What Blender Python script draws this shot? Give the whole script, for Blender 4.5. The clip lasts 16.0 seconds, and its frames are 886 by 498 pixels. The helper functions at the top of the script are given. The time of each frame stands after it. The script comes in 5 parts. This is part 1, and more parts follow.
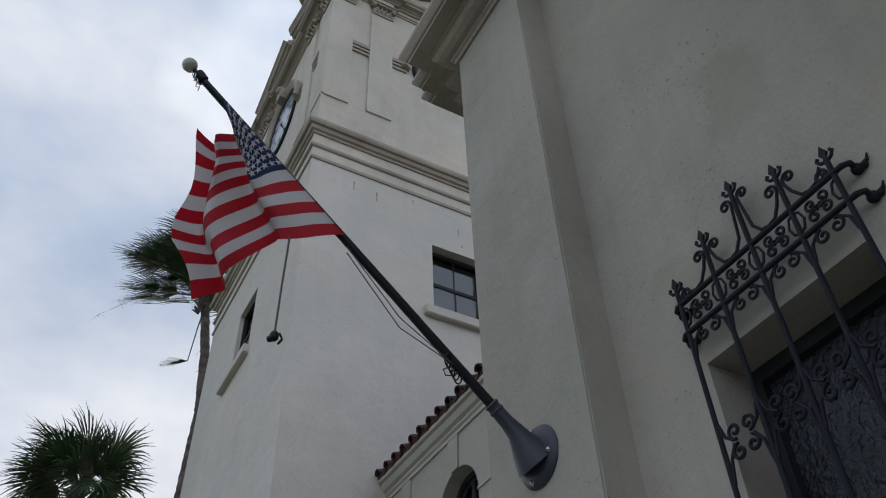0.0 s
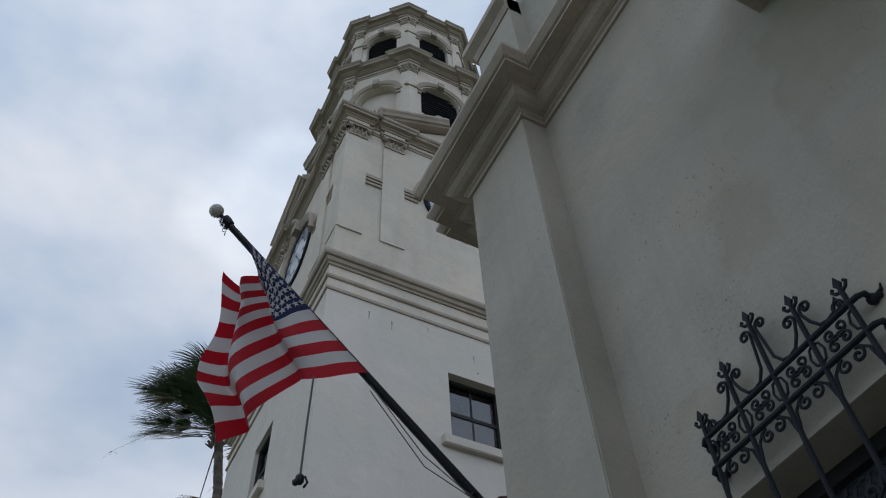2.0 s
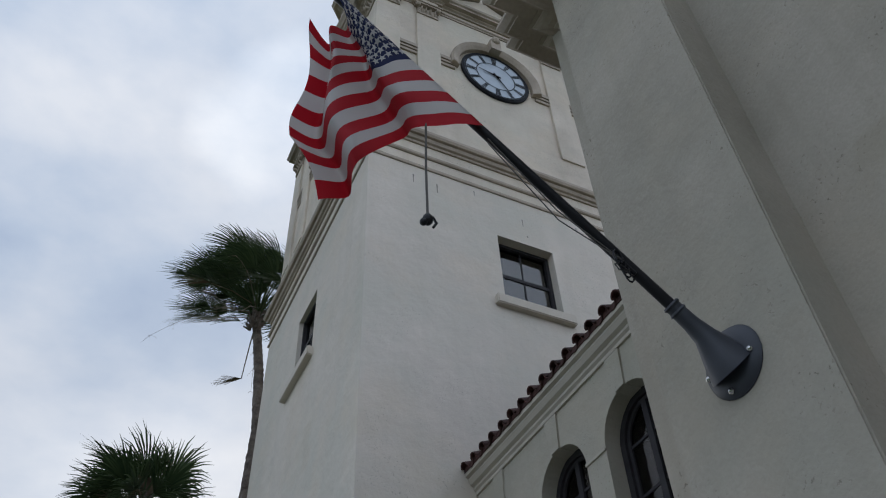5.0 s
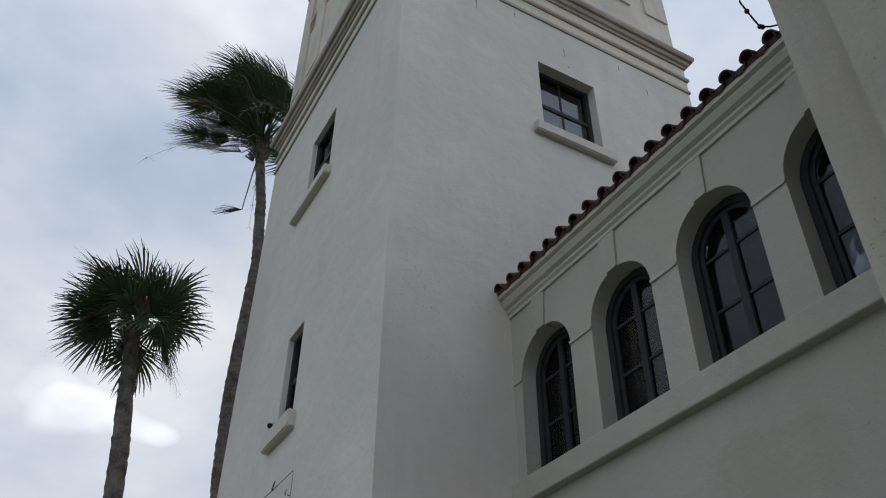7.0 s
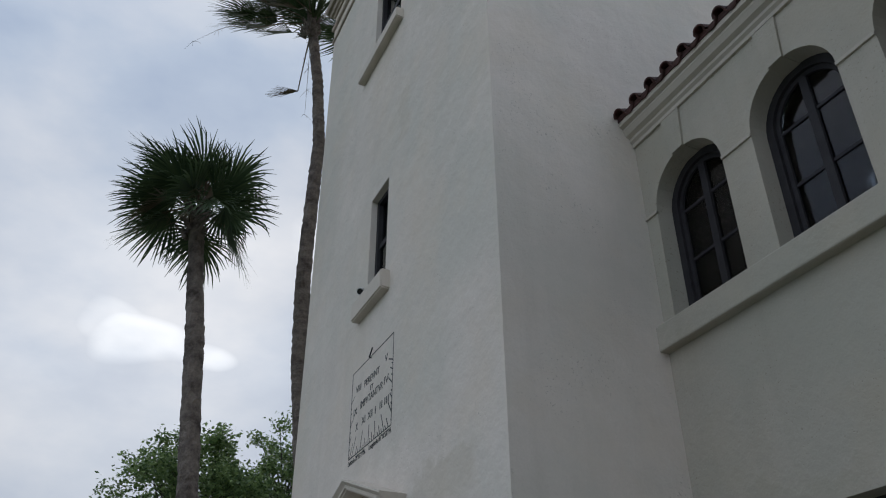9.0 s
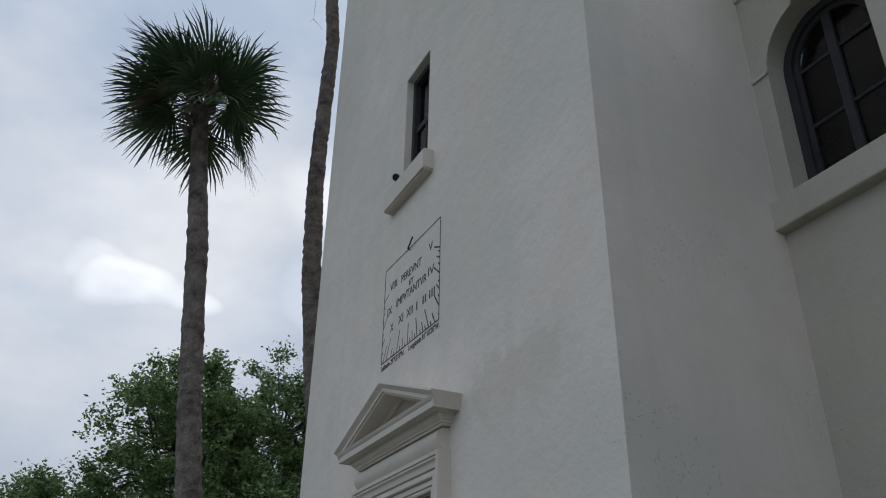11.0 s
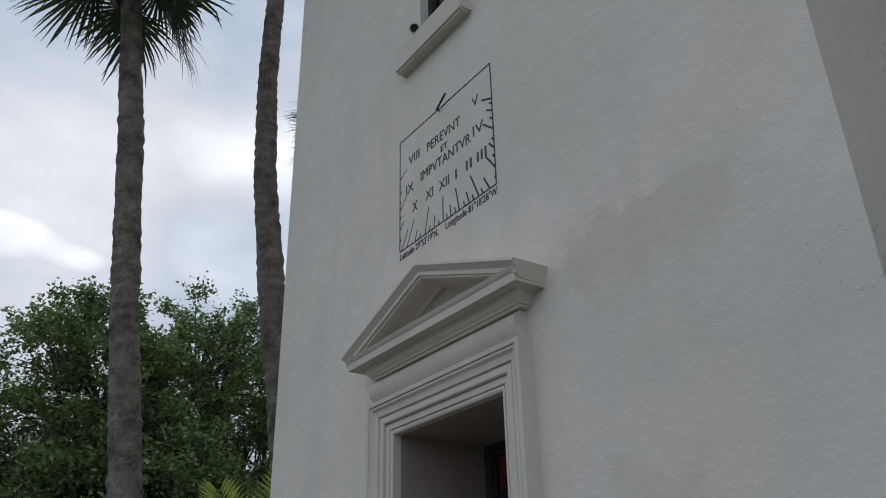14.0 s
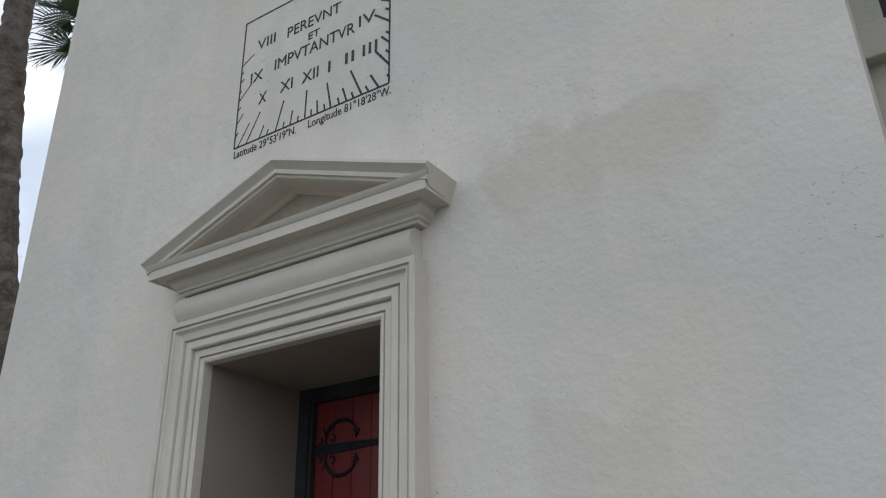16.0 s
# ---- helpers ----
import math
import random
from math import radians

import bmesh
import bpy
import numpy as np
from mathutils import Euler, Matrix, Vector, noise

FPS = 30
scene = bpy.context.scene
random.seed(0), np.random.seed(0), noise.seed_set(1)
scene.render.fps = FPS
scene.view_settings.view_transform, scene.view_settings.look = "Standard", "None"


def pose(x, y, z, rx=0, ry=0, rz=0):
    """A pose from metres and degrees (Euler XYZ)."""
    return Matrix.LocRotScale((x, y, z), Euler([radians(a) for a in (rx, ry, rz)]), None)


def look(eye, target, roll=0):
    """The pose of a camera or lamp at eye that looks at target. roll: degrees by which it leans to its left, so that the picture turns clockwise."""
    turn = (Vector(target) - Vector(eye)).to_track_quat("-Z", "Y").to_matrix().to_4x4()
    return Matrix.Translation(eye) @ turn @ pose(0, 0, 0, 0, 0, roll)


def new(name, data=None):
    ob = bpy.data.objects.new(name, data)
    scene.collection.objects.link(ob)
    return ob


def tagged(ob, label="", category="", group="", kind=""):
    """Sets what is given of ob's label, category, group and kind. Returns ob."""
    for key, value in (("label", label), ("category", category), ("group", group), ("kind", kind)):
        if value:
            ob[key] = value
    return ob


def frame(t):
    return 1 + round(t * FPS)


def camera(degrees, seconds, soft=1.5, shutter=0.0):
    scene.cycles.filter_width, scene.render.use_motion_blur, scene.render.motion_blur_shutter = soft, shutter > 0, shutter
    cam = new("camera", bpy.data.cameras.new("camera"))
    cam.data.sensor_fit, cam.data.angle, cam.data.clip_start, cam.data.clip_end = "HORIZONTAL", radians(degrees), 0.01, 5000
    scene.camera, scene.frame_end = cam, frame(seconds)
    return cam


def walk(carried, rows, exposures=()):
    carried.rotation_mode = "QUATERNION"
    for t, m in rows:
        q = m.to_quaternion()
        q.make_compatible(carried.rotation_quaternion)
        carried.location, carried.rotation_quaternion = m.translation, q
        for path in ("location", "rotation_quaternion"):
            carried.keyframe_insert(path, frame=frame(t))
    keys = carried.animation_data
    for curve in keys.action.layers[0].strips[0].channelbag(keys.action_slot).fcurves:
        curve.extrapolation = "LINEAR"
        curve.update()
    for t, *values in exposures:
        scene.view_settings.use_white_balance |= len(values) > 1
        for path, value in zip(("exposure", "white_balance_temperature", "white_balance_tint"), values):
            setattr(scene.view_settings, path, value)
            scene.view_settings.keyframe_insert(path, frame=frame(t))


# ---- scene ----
cam = camera(56.8, 16.0, soft=1.1)
PATH = [
    (0, (0.162, -0.488, 1.687), (0.891, 0.763, 3.066), -2.3),
    (0.5, (0.075, -0.546, 1.642), (0.768, 0.639, 3.097), -2.6),
    (1, (0.075, -0.549, 1.681), (0.721, 0.566, 3.211), -3.0),
    (1.5, (0.069, -0.579, 1.696), (0.679, 0.49, 3.272), -3.4),
    (2, (0.041, -0.579, 1.674), (0.647, 0.485, 3.254), -3.4),
    (2.5, (0.04, -0.546, 1.683), (0.655, 0.545, 3.243), -3.1),
    (3, (-0.009, -0.452, 1.67), (0.616, 0.668, 3.204), -2.9),
    (3.5, (-0.014, -0.254, 1.614), (0.639, 0.939, 3.08), -3.4),
    (3.7, (0.012, -0.118, 1.588), (0.661, 1.081, 3.052), -3.3),
    (5.8, (-0.068, 1.561, 1.611), (0.584, 2.872, 2.973), -1.9),
    (6, (-0.101, 1.728, 1.604), (0.563, 3.066, 2.934), -0.5),
    (6.5, (-0.084, 2.212, 1.58), (0.671, 3.583, 2.825), 1.3),
    (7, (-0.049, 2.666, 1.608), (0.714, 4.052, 2.831), 0.6),
    (7.5, (-0.091, 3.116, 1.606), (0.684, 4.532, 2.787), 0.7),
    (8, (-0.012, 3.639, 1.573), (0.743, 5.09, 2.724), -0.8),
    (8.5, (0.001, 4.178, 1.571), (0.733, 5.67, 2.684), -0.2),
    (9, (0.038, 4.666, 1.595), (0.763, 6.201, 2.653), -0.2),
    (9.2, (0.093, 4.876, 1.601), (0.816, 6.423, 2.643), -0.2),
    (11.3, (0.087, 6.762, 1.601), (0.888, 8.34, 2.532), 1.2),
    (11.5, (0.117, 6.932, 1.611), (0.941, 8.511, 2.522), 1.2),
    (12, (0.181, 7.333, 1.599), (1.061, 8.897, 2.482), 1.2),
    (12.5, (0.157, 7.718, 1.617), (1.07, 9.264, 2.499), 2.1),
    (13, (0.025, 8.109, 1.627), (1.011, 9.609, 2.51), 0.6),
    (13.5, (-0.026, 8.526, 1.631), (0.972, 10.021, 2.506), -2.4),
    (14, (-0.149, 8.99, 1.616), (0.87, 10.473, 2.488), -1.3),
    (14.5, (-0.279, 9.413, 1.6), (0.813, 10.858, 2.448), -0.3),
    (15, (-0.25, 9.811, 1.624), (0.922, 11.199, 2.461), -1.4),
    (15.5, (-0.262, 10.254, 1.602), (1.135, 11.426, 2.423), -2.0),
    (16, (-0.243, 10.666, 1.607), (1.284, 11.66, 2.432), -1.1),
]
walk(cam, [(t, look(eye, target, roll)) for t, eye, target, roll in PATH],
     exposures=[(0.0, -0.03, 6300, 10), (1.0, -0.02, 6250, 9.5), (2.0, -0.12, 6200, 9), (2.8, -0.10, 6200, 9), (3.5, -0.02, 6200, 9), (6.0, -0.05, 6350, 9.5), (8.0, -0.07, 6350, 9.5), (9.0, -0.08, 6350, 9.5), (12.0, -0.09, 6250, 9.5), (13.5, -0.06, 6300, 9.5), (14.0, -0.03, 6350, 9.5), (14.5, 0.12, 6400, 9.5), (15.2, 0.30, 6400, 9.5), (15.6, 0.35, 6450, 9.5), (16.0, 0.53, 6550, 9.5)])

# ---- light: overcast sky with the sun behind the clouds ----
SUN_DIR = Vector((0.09, 0.911, 0.403)).normalized()
world = bpy.data.worlds.new("overcast_sky")
scene.world = world
world.use_nodes = True
wn, wl = world.node_tree.nodes, world.node_tree.links
wn.clear()
w_out, w_bg = wn.new("ShaderNodeOutputWorld"), wn.new("ShaderNodeBackground")
w_sky = wn.new("ShaderNodeTexSky")
w_sky.sky_type, w_sky.sun_disc = "NISHITA", False
w_sky.sun_elevation, w_sky.sun_rotation = math.asin(SUN_DIR.z), math.atan2(SUN_DIR.x, SUN_DIR.y)
w_co = wn.new("ShaderNodeTexCoord")
w_map = wn.new("ShaderNodeMapping")
w_map.inputs["Scale"].default_value = (1.0, 1.0, 1.9)
w_map.inputs["Location"].default_value = (0.35, 0.1, 0.2)
w_n1, w_n2 = wn.new("ShaderNodeTexNoise"), wn.new("ShaderNodeTexNoise")
w_n1.inputs["Scale"].default_value, w_n1.inputs["Detail"].default_value, w_n1.inputs["Roughness"].default_value = 2.3, 8, 0.52
w_n2.inputs["Scale"].default_value, w_n2.inputs["Detail"].default_value = 7.0, 5
w_ramp = wn.new("ShaderNodeValToRGB")
w_ramp.color_ramp.elements[0].position, w_ramp.color_ramp.elements[0].color = 0.30, (0.36, 0.45, 0.62, 1)
w_ramp.color_ramp.elements[1].position, w_ramp.color_ramp.elements[1].color = 0.68, (0.80, 0.82, 0.87, 1)
w_mid = w_ramp.color_ramp.elements.new(0.48)
w_mid.color = (0.53, 0.61, 0.74, 1)
w_add = wn.new("ShaderNodeMath")
w_add.operation, w_add.inputs[1].default_value = "MULTIPLY_ADD", 0.22
w_gap = wn.new("ShaderNodeMapRange")
for key, value in (("From Min", 0.28), ("From Max", 0.66), ("To Min", 0.55), ("To Max", 1.0)):
    w_gap.inputs[key].default_value = value
w_mul = wn.new("ShaderNodeMath")
w_mul.operation = "MULTIPLY"
# thin places in the cloud where the hidden sun shines through: direction, inner and outer angle, strength
w_n3 = wn.new("ShaderNodeTexNoise")
w_n3.inputs["Scale"].default_value, w_n3.inputs["Detail"].default_value = 5.0, 1.5
wl.new(w_map.outputs["Vector"], w_n3.inputs["Vector"])
w_bend = wn.new("ShaderNodeVectorMath")
w_bend.operation, w_bend.inputs[1].default_value = "MULTIPLY_ADD", (0.024, 0.024, 0.024)
wl.new(w_n3.outputs["Color"], w_bend.inputs[0])
w_off = wn.new("ShaderNodeVectorMath")
w_off.operation, w_off.inputs[1].default_value = "SUBTRACT", (0.012, 0.012, 0.012)
wl.new(w_bend.outputs["Vector"], w_off.inputs[0])
wl.new(w_co.outputs["Generated"], w_bend.inputs[2])
w_last = None
for way, inner, outer, power in (((0.060, 0.916, 0.397), 0.0, 4.0, 0.62), ((0.065, 0.915, 0.410), 0.0, 14.0, 0.16), ((0.31, 0.82, 0.48), 0.0, 7.5, 0.42), ((0.112, 0.606, 0.788), 0.0, 7.0, 0.18), ((0.017, 0.895, 0.447), 0.0, 3.6, 0.36), ((-0.42, 0.80, 0.42), 0.0, 10.0, 0.16)):
    d = wn.new("ShaderNodeVectorMath")
    d.operation, d.inputs[1].default_value = "DOT_PRODUCT", Vector(way).normalized()
    r = wn.new("ShaderNodeMapRange")
    r.interpolation_type = "SMOOTHSTEP"
    for key, value in (("From Min", math.cos(radians(outer))), ("From Max", math.cos(radians(inner))), ("To Min", 0.0), ("To Max", power)):
        r.inputs[key].default_value = value
    wl.new(w_off.outputs["Vector"], d.inputs[0])
    wl.new(d.outputs["Value"], r.inputs["Value"])
    if w_last is not None:
        plus = wn.new("ShaderNodeMath")
        plus.operation = "MAXIMUM"
        wl.new(w_last, plus.inputs[0])
        wl.new(r.outputs["Result"], plus.inputs[1])
        w_last = plus.outputs[0]
    else:
        w_last = r.outputs["Result"]
w_mix, w_sum = wn.new("ShaderNodeMix"), wn.new("ShaderNodeMix")
w_mix.data_type, w_sum.data_type, w_sum.blend_type = "RGBA", "RGBA", "ADD"
w_scale = wn.new("ShaderNodeMix")
w_scale.data_type, w_scale.blend_type = "RGBA", "MULTIPLY"
w_scale.inputs[0].default_value = 1.0
w_scale.inputs[7].default_value = (0.1, 0.1, 0.1, 1)
wl.new(w_co.outputs["Generated"], w_map.inputs["Vector"])
wl.new(w_map.outputs["Vector"], w_n1.inputs["Vector"])
wl.new(w_map.outputs["Vector"], w_n2.inputs["Vector"])
wl.new(w_n2.outputs["Fac"], w_add.inputs[0])
wl.new(w_n1.outputs["Fac"], w_add.inputs[2])
w_sub = wn.new("ShaderNodeMath")
w_sub.operation, w_sub.inputs[1].default_value = "SUBTRACT", 0.10
wl.new(w_add.outputs[0], w_sub.inputs[0])
wl.new(w_sub.outputs[0], w_ramp.inputs["Fac"])
wl.new(w_n2.outputs["Fac"], w_gap.inputs["Value"])
wl.new(w_last, w_mul.inputs[0])
wl.new(w_gap.outputs["Result"], w_mul.inputs[1])
wl.new(w_sky.outputs["Color"], w_scale.inputs[6])
wl.new(w_scale.outputs[2], w_mix.inputs[6])
wl.new(w_ramp.outputs["Color"], w_mix.inputs[7])
w_mix.inputs[0].default_value = 0.92
wl.new(w_mul.outputs[0], w_sum.inputs[0])
wl.new(w_mix.outputs[2], w_sum.inputs[6])
w_sum.inputs[7].default_value = (0.9, 0.88, 0.82, 1)
w_lean = wn.new("ShaderNodeVectorMath")
w_lean.operation, w_lean.inputs[1].default_value = "DOT_PRODUCT", (-0.15, -0.8, 0.5)
w_gain = wn.new("ShaderNodeMath")
w_gain.operation, w_gain.inputs[1].default_value, w_gain.inputs[2].default_value = "MULTIPLY_ADD", 0.36, 1.06
wl.new(w_co.outputs["Generated"], w_lean.inputs[0])
wl.new(w_lean.outputs["Value"], w_gain.inputs[0])
wl.new(w_gain.outputs[0], w_bg.inputs["Strength"])
wl.new(w_sum.outputs[2], w_bg.inputs["Color"])
wl.new(w_bg.outputs["Background"], w_out.inputs["Surface"])

sun = new("sun", bpy.data.lights.new("sun", "SUN"))
sun.data.energy, sun.data.angle, sun.data.color = 0.5, radians(25), (1.0, 0.96, 0.9)
sun.matrix_world = look((0, 30, 20), Vector((0, 30, 20)) - SUN_DIR)


# ---- materials ----
def material(name, colour, rough=0.8, metal=0.0, second=None, grain=40.0, large=0.9, bump=0.15, depth=0.004, contrast=1.0, vary=0.0, transmission=0.0):
    """A principled surface whose colour wanders between two tones at two scales, with fine relief."""
    m = bpy.data.materials.new(name)
    m.use_nodes = True
    n, l = m.node_tree.nodes, m.node_tree.links
    b = n["Principled BSDF"]
    b.inputs["Roughness"].default_value, b.inputs["Metallic"].default_value = rough, metal
    b.inputs["Transmission Weight"].default_value = transmission
    co = n.new("ShaderNodeTexCoord")
    fine, wide = n.new("ShaderNodeTexNoise"), n.new("ShaderNodeTexNoise")
    fine.inputs["Scale"].default_value, fine.inputs["Detail"].default_value = grain, 5
    wide.inputs["Scale"].default_value, wide.inputs["Detail"].default_value = large, 6
    wide.inputs["Roughness"].default_value = 0.6
    l.new(co.outputs["Object"], fine.inputs["Vector"])
    l.new(co.outputs["Object"], wide.inputs["Vector"])
    mix = n.new("ShaderNodeMix")
    mix.data_type = "RGBA"
    other = second or tuple(c * 0.8 for c in colour)
    mix.inputs[6].default_value, mix.inputs[7].default_value = (*colour, 1), (*other, 1)
    blend = n.new("ShaderNodeMath")
    blend.operation, blend.inputs[1].default_value = "MULTIPLY_ADD", 0.35
    l.new(fine.outputs["Fac"], blend.inputs[0])
    l.new(wide.outputs["Fac"], blend.inputs[2])
    rng = n.new("ShaderNodeMapRange")
    rng.inputs["From Min"].default_value, rng.inputs["From Max"].default_value = 0.68 - 0.3 / contrast, 0.68 + 0.3 / contrast
    l.new(blend.outputs[0], rng.inputs["Value"])
    l.new(rng.outputs["Result"], mix.inputs[0])
    colour_out = mix.outputs[2]
    if vary:
        info = n.new("ShaderNodeObjectInfo")
        hsv = n.new("ShaderNodeHueSaturation")
        vr = n.new("ShaderNodeMapRange")
        vr.inputs["To Min"].default_value, vr.inputs["To Max"].default_value = 1 - vary, 1 + vary
        l.new(info.outputs["Random"], vr.inputs["Value"])
        l.new(vr.outputs["Result"], hsv.inputs["Value"])
        l.new(colour_out, hsv.inputs["Color"])
        colour_out = hsv.outputs["Color"]
    l.new(colour_out, b.inputs["Base Color"])
    if bump:
        bp = n.new("ShaderNodeBump")
        bp.inputs["Strength"].default_value, bp.inputs["Distance"].default_value = bump, depth
        l.new(fine.outputs["Fac"], bp.inputs["Height"])
        l.new(bp.outputs["Normal"], b.inputs["Normal"])
    return m


def stucco(name, colour, second, patches=(), streaks=0.30, pits=0.5):
    """Hand-floated painted render: trowel waves, fine sand, pits, faint vertical streaks, blotches;
    patches: boxes ((y0, z0), (y1, z1), amount) of damp, repaired plaster with a crusted rim."""
    m = material(name, colour, 0.88, second=second, grain=46, large=0.7, bump=0.32, depth=0.008, contrast=1.5)
    n, l = m.node_tree.nodes, m.node_tree.links
    b = n["Principled BSDF"]
    b.inputs["Specular IOR Level"].default_value = 0.3
    co = n.new("ShaderNodeTexCoord")

    def noise(scale, detail, vector=None, rough=0.55):
        t = n.new("ShaderNodeTexNoise")
        t.inputs["Scale"].default_value, t.inputs["Detail"].default_value, t.inputs["Roughness"].default_value = scale, detail, rough
        l.new(vector or co.outputs["Object"], t.inputs["Vector"])
        return t

    def ramp(value, lo, hi, a, c, smooth=False):
        r = n.new("ShaderNodeMapRange")
        r.interpolation_type = "SMOOTHSTEP" if smooth else "LINEAR"
        for key, v in (("From Min", lo), ("From Max", hi), ("To Min", a), ("To Max", c)):
            r.inputs[key].default_value = v
        l.new(value, r.inputs["Value"])
        return r.outputs["Result"]

    def tint(source, amount, tone):
        mx = n.new("ShaderNodeMix")
        mx.data_type = "RGBA"
        mx.inputs[7].default_value = (*tone, 1)
        l.new(amount, mx.inputs[0])
        l.new(source, mx.inputs[6])
        return mx.outputs[2]

    def times(p, q):
        mul = n.new("ShaderNodeMath")
        mul.operation = "MULTIPLY"
        l.new(p, mul.inputs[0])
        if isinstance(q, float):
            mul.inputs[1].default_value = q
        else:
            l.new(q, mul.inputs[1])
        return mul.outputs[0]

    st_map = n.new("ShaderNodeMapping")
    st_map.inputs["Scale"].default_value = (2.2, 2.2, 0.16)
    l.new(co.outputs["Object"], st_map.inputs["Vector"])
    streak = noise(1.6, 6, st_map.outputs["Vector"])
    out = b.inputs["Base Color"].links[0].from_socket
    out = tint(out, ramp(streak.outputs["Fac"], 0.5, 0.78, 0.0, streaks), (colour[0] * 0.72, colour[1] * 0.72, colour[2] * 0.69))
    shifted = n.new("ShaderNodeMapping")
    shifted.inputs["Location"].default_value = (7.3, 3.1, 5.7)
    l.new(co.outputs["Object"], shifted.inputs["Vector"])
    # thin grey-green algae and warm rubbed places, metres across
    algae, warm = noise(0.37, 6, rough=0.62), noise(0.55, 7, shifted.outputs["Vector"], 0.64)
    out = tint(out, ramp(algae.outputs["Fac"], 0.44, 0.62, 0.0, 0.6), (colour[0] * 0.80, colour[1] * 0.855, colour[2] * 0.84))
    out = tint(out, ramp(warm.outputs["Fac"], 0.47, 0.64, 0.0, 0.5), (colour[0] * 0.95, colour[1] * 0.915, colour[2] * 0.85))
    # small pits and chips
    pit, where = noise(34, 2), noise(1.1, 4)
    chips = times(ramp(pit.outputs["Fac"], 0.63, 0.70, 0.0, pits), ramp(where.outputs["Fac"], 0.50, 0.60, 0.0, 1.0))
    out = tint(out, chips, (colour[0] * 0.5, colour[1] * 0.49, colour[2] * 0.46))
    crust = None
    if patches:
        warp = noise(2.1, 7, rough=0.6)
        off = n.new("ShaderNodeVectorMath")
        off.operation = "MULTIPLY_ADD"
        off.inputs[1].default_value = (0.9, 0.9, 0.9)
        l.new(warp.outputs["Color"], off.inputs[0])
        l.new(co.outputs["Object"], off.inputs[2])
        sep = n.new("ShaderNodeSeparateXYZ")
        l.new(off.outputs["Vector"], sep.inputs[0])
        blot = noise(5.0, 6)
        for (y0, z0), (y1, z1), amount in patches:
            last = None
            for axis, a, c in (("Y", y0, y1), ("Z", z0, z1)):
                for lo, hi in ((a, a + 0.30), (c, c - 0.13)):
                    r = ramp(sep.outputs[axis], lo + 0.45, hi + 0.45, 0.0, 1.0, True)
                    last = r if last is None else times(last, r)
            out = tint(out, times(times(last, amount), ramp(blot.outputs["Fac"], 0.25, 0.6, 0.55, 1.0)), (colour[0] * 0.74, colour[1] * 0.73, colour[2] * 0.66))
            crust = last
    l.new(out, b.inputs["Base Color"])
    wave = noise(2.2, 4)
    wb = n.new("ShaderNodeBump")
    wb.inputs["Strength"].default_value, wb.inputs["Distance"].default_value = 0.6, 0.05
    l.new(wave.outputs["Fac"], wb.inputs["Height"])
    under = wb
    for source, strength, depth in ((ramp(noise(7, 6, rough=0.68).outputs["Fac"], 0.44, 0.75, 0.0, 1.0), 0.12, 0.016), (chips, -0.8, 0.008), (crust, 0.4, 0.006)):
        if source is None:
            continue
        nb = n.new("ShaderNodeBump")
        nb.inputs["Strength"].default_value, nb.inputs["Distance"].default_value, nb.invert = abs(strength), depth, strength < 0
        l.new(source, nb.inputs["Height"])
        l.new(under.outputs["Normal"], nb.inputs["Normal"])
        under = nb
    old = b.inputs["Normal"].links[0].from_node
    l.new(under.outputs["Normal"], old.inputs["Normal"])
    return m


STUCCO = stucco("painted_stucco", (0.70, 0.628, 0.558), (0.60, 0.543, 0.477), patches=(((11.25, 3.55), (12.85, 4.30), 0.55), ((11.7, 1.6), (12.65, 2.65), 0.30), ((13.1, 9.3), (13.6, 10.4), 0.35)))
# wing walls: base tone about a third below the tower's STUCCO
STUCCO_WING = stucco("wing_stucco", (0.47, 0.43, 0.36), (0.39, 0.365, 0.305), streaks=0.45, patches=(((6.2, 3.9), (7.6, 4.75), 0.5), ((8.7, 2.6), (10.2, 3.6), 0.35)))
STUCCO_UP = stucco("weathered_stucco", (0.73, 0.642, 0.55), (0.53, 0.46, 0.385), streaks=0.75, pits=0.8)
# near front: lower base tone than the tower's STUCCO, with stronger streaks
STUCCO_NEAR = stucco("near_stucco", (0.47, 0.425, 0.36), (0.345, 0.315, 0.26), streaks=0.55, pits=0.8, patches=(((0.9, 5.6), (1.6, 6.5), 0.6), ((-0.4, 6.1), (0.7, 7.4), 0.7), ((1.6, 4.7), (2.4, 5.4), 0.45)))
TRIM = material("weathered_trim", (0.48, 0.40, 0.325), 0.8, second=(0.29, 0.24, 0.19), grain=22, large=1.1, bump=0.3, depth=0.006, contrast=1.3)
WING_TRIM = material("wing_trim", (0.52, 0.475, 0.40), 0.8, second=(0.43, 0.39, 0.33), grain=22, large=1.3, bump=0.25, depth=0.006)
# darker brown than DOOR_TRIM, laid over the sides and head of the door reveal
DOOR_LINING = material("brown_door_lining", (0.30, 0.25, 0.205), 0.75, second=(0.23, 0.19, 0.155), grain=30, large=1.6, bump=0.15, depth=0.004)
DIRT = material("dark_water_stain", (0.20, 0.18, 0.155), 0.9, second=(0.33, 0.30, 0.26), grain=30, large=9, bump=0.2)
DOOR_TRIM = material("carved_door_trim", (0.62, 0.555, 0.475), 0.75, second=(0.50, 0.445, 0.375), grain=30, large=1.6, bump=0.15, depth=0.004)
TILE = material("fired_clay_tile", (0.095, 0.036, 0.028), 0.85, second=(0.042, 0.022, 0.019), grain=18, large=3, bump=0.3, depth=0.006, vary=0.3)
IRON = material("black_iron", (0.012, 0.013, 0.017), 0.55, 0.0, second=(0.022, 0.024, 0.03), grain=60, large=6, bump=0.2, depth=0.002)
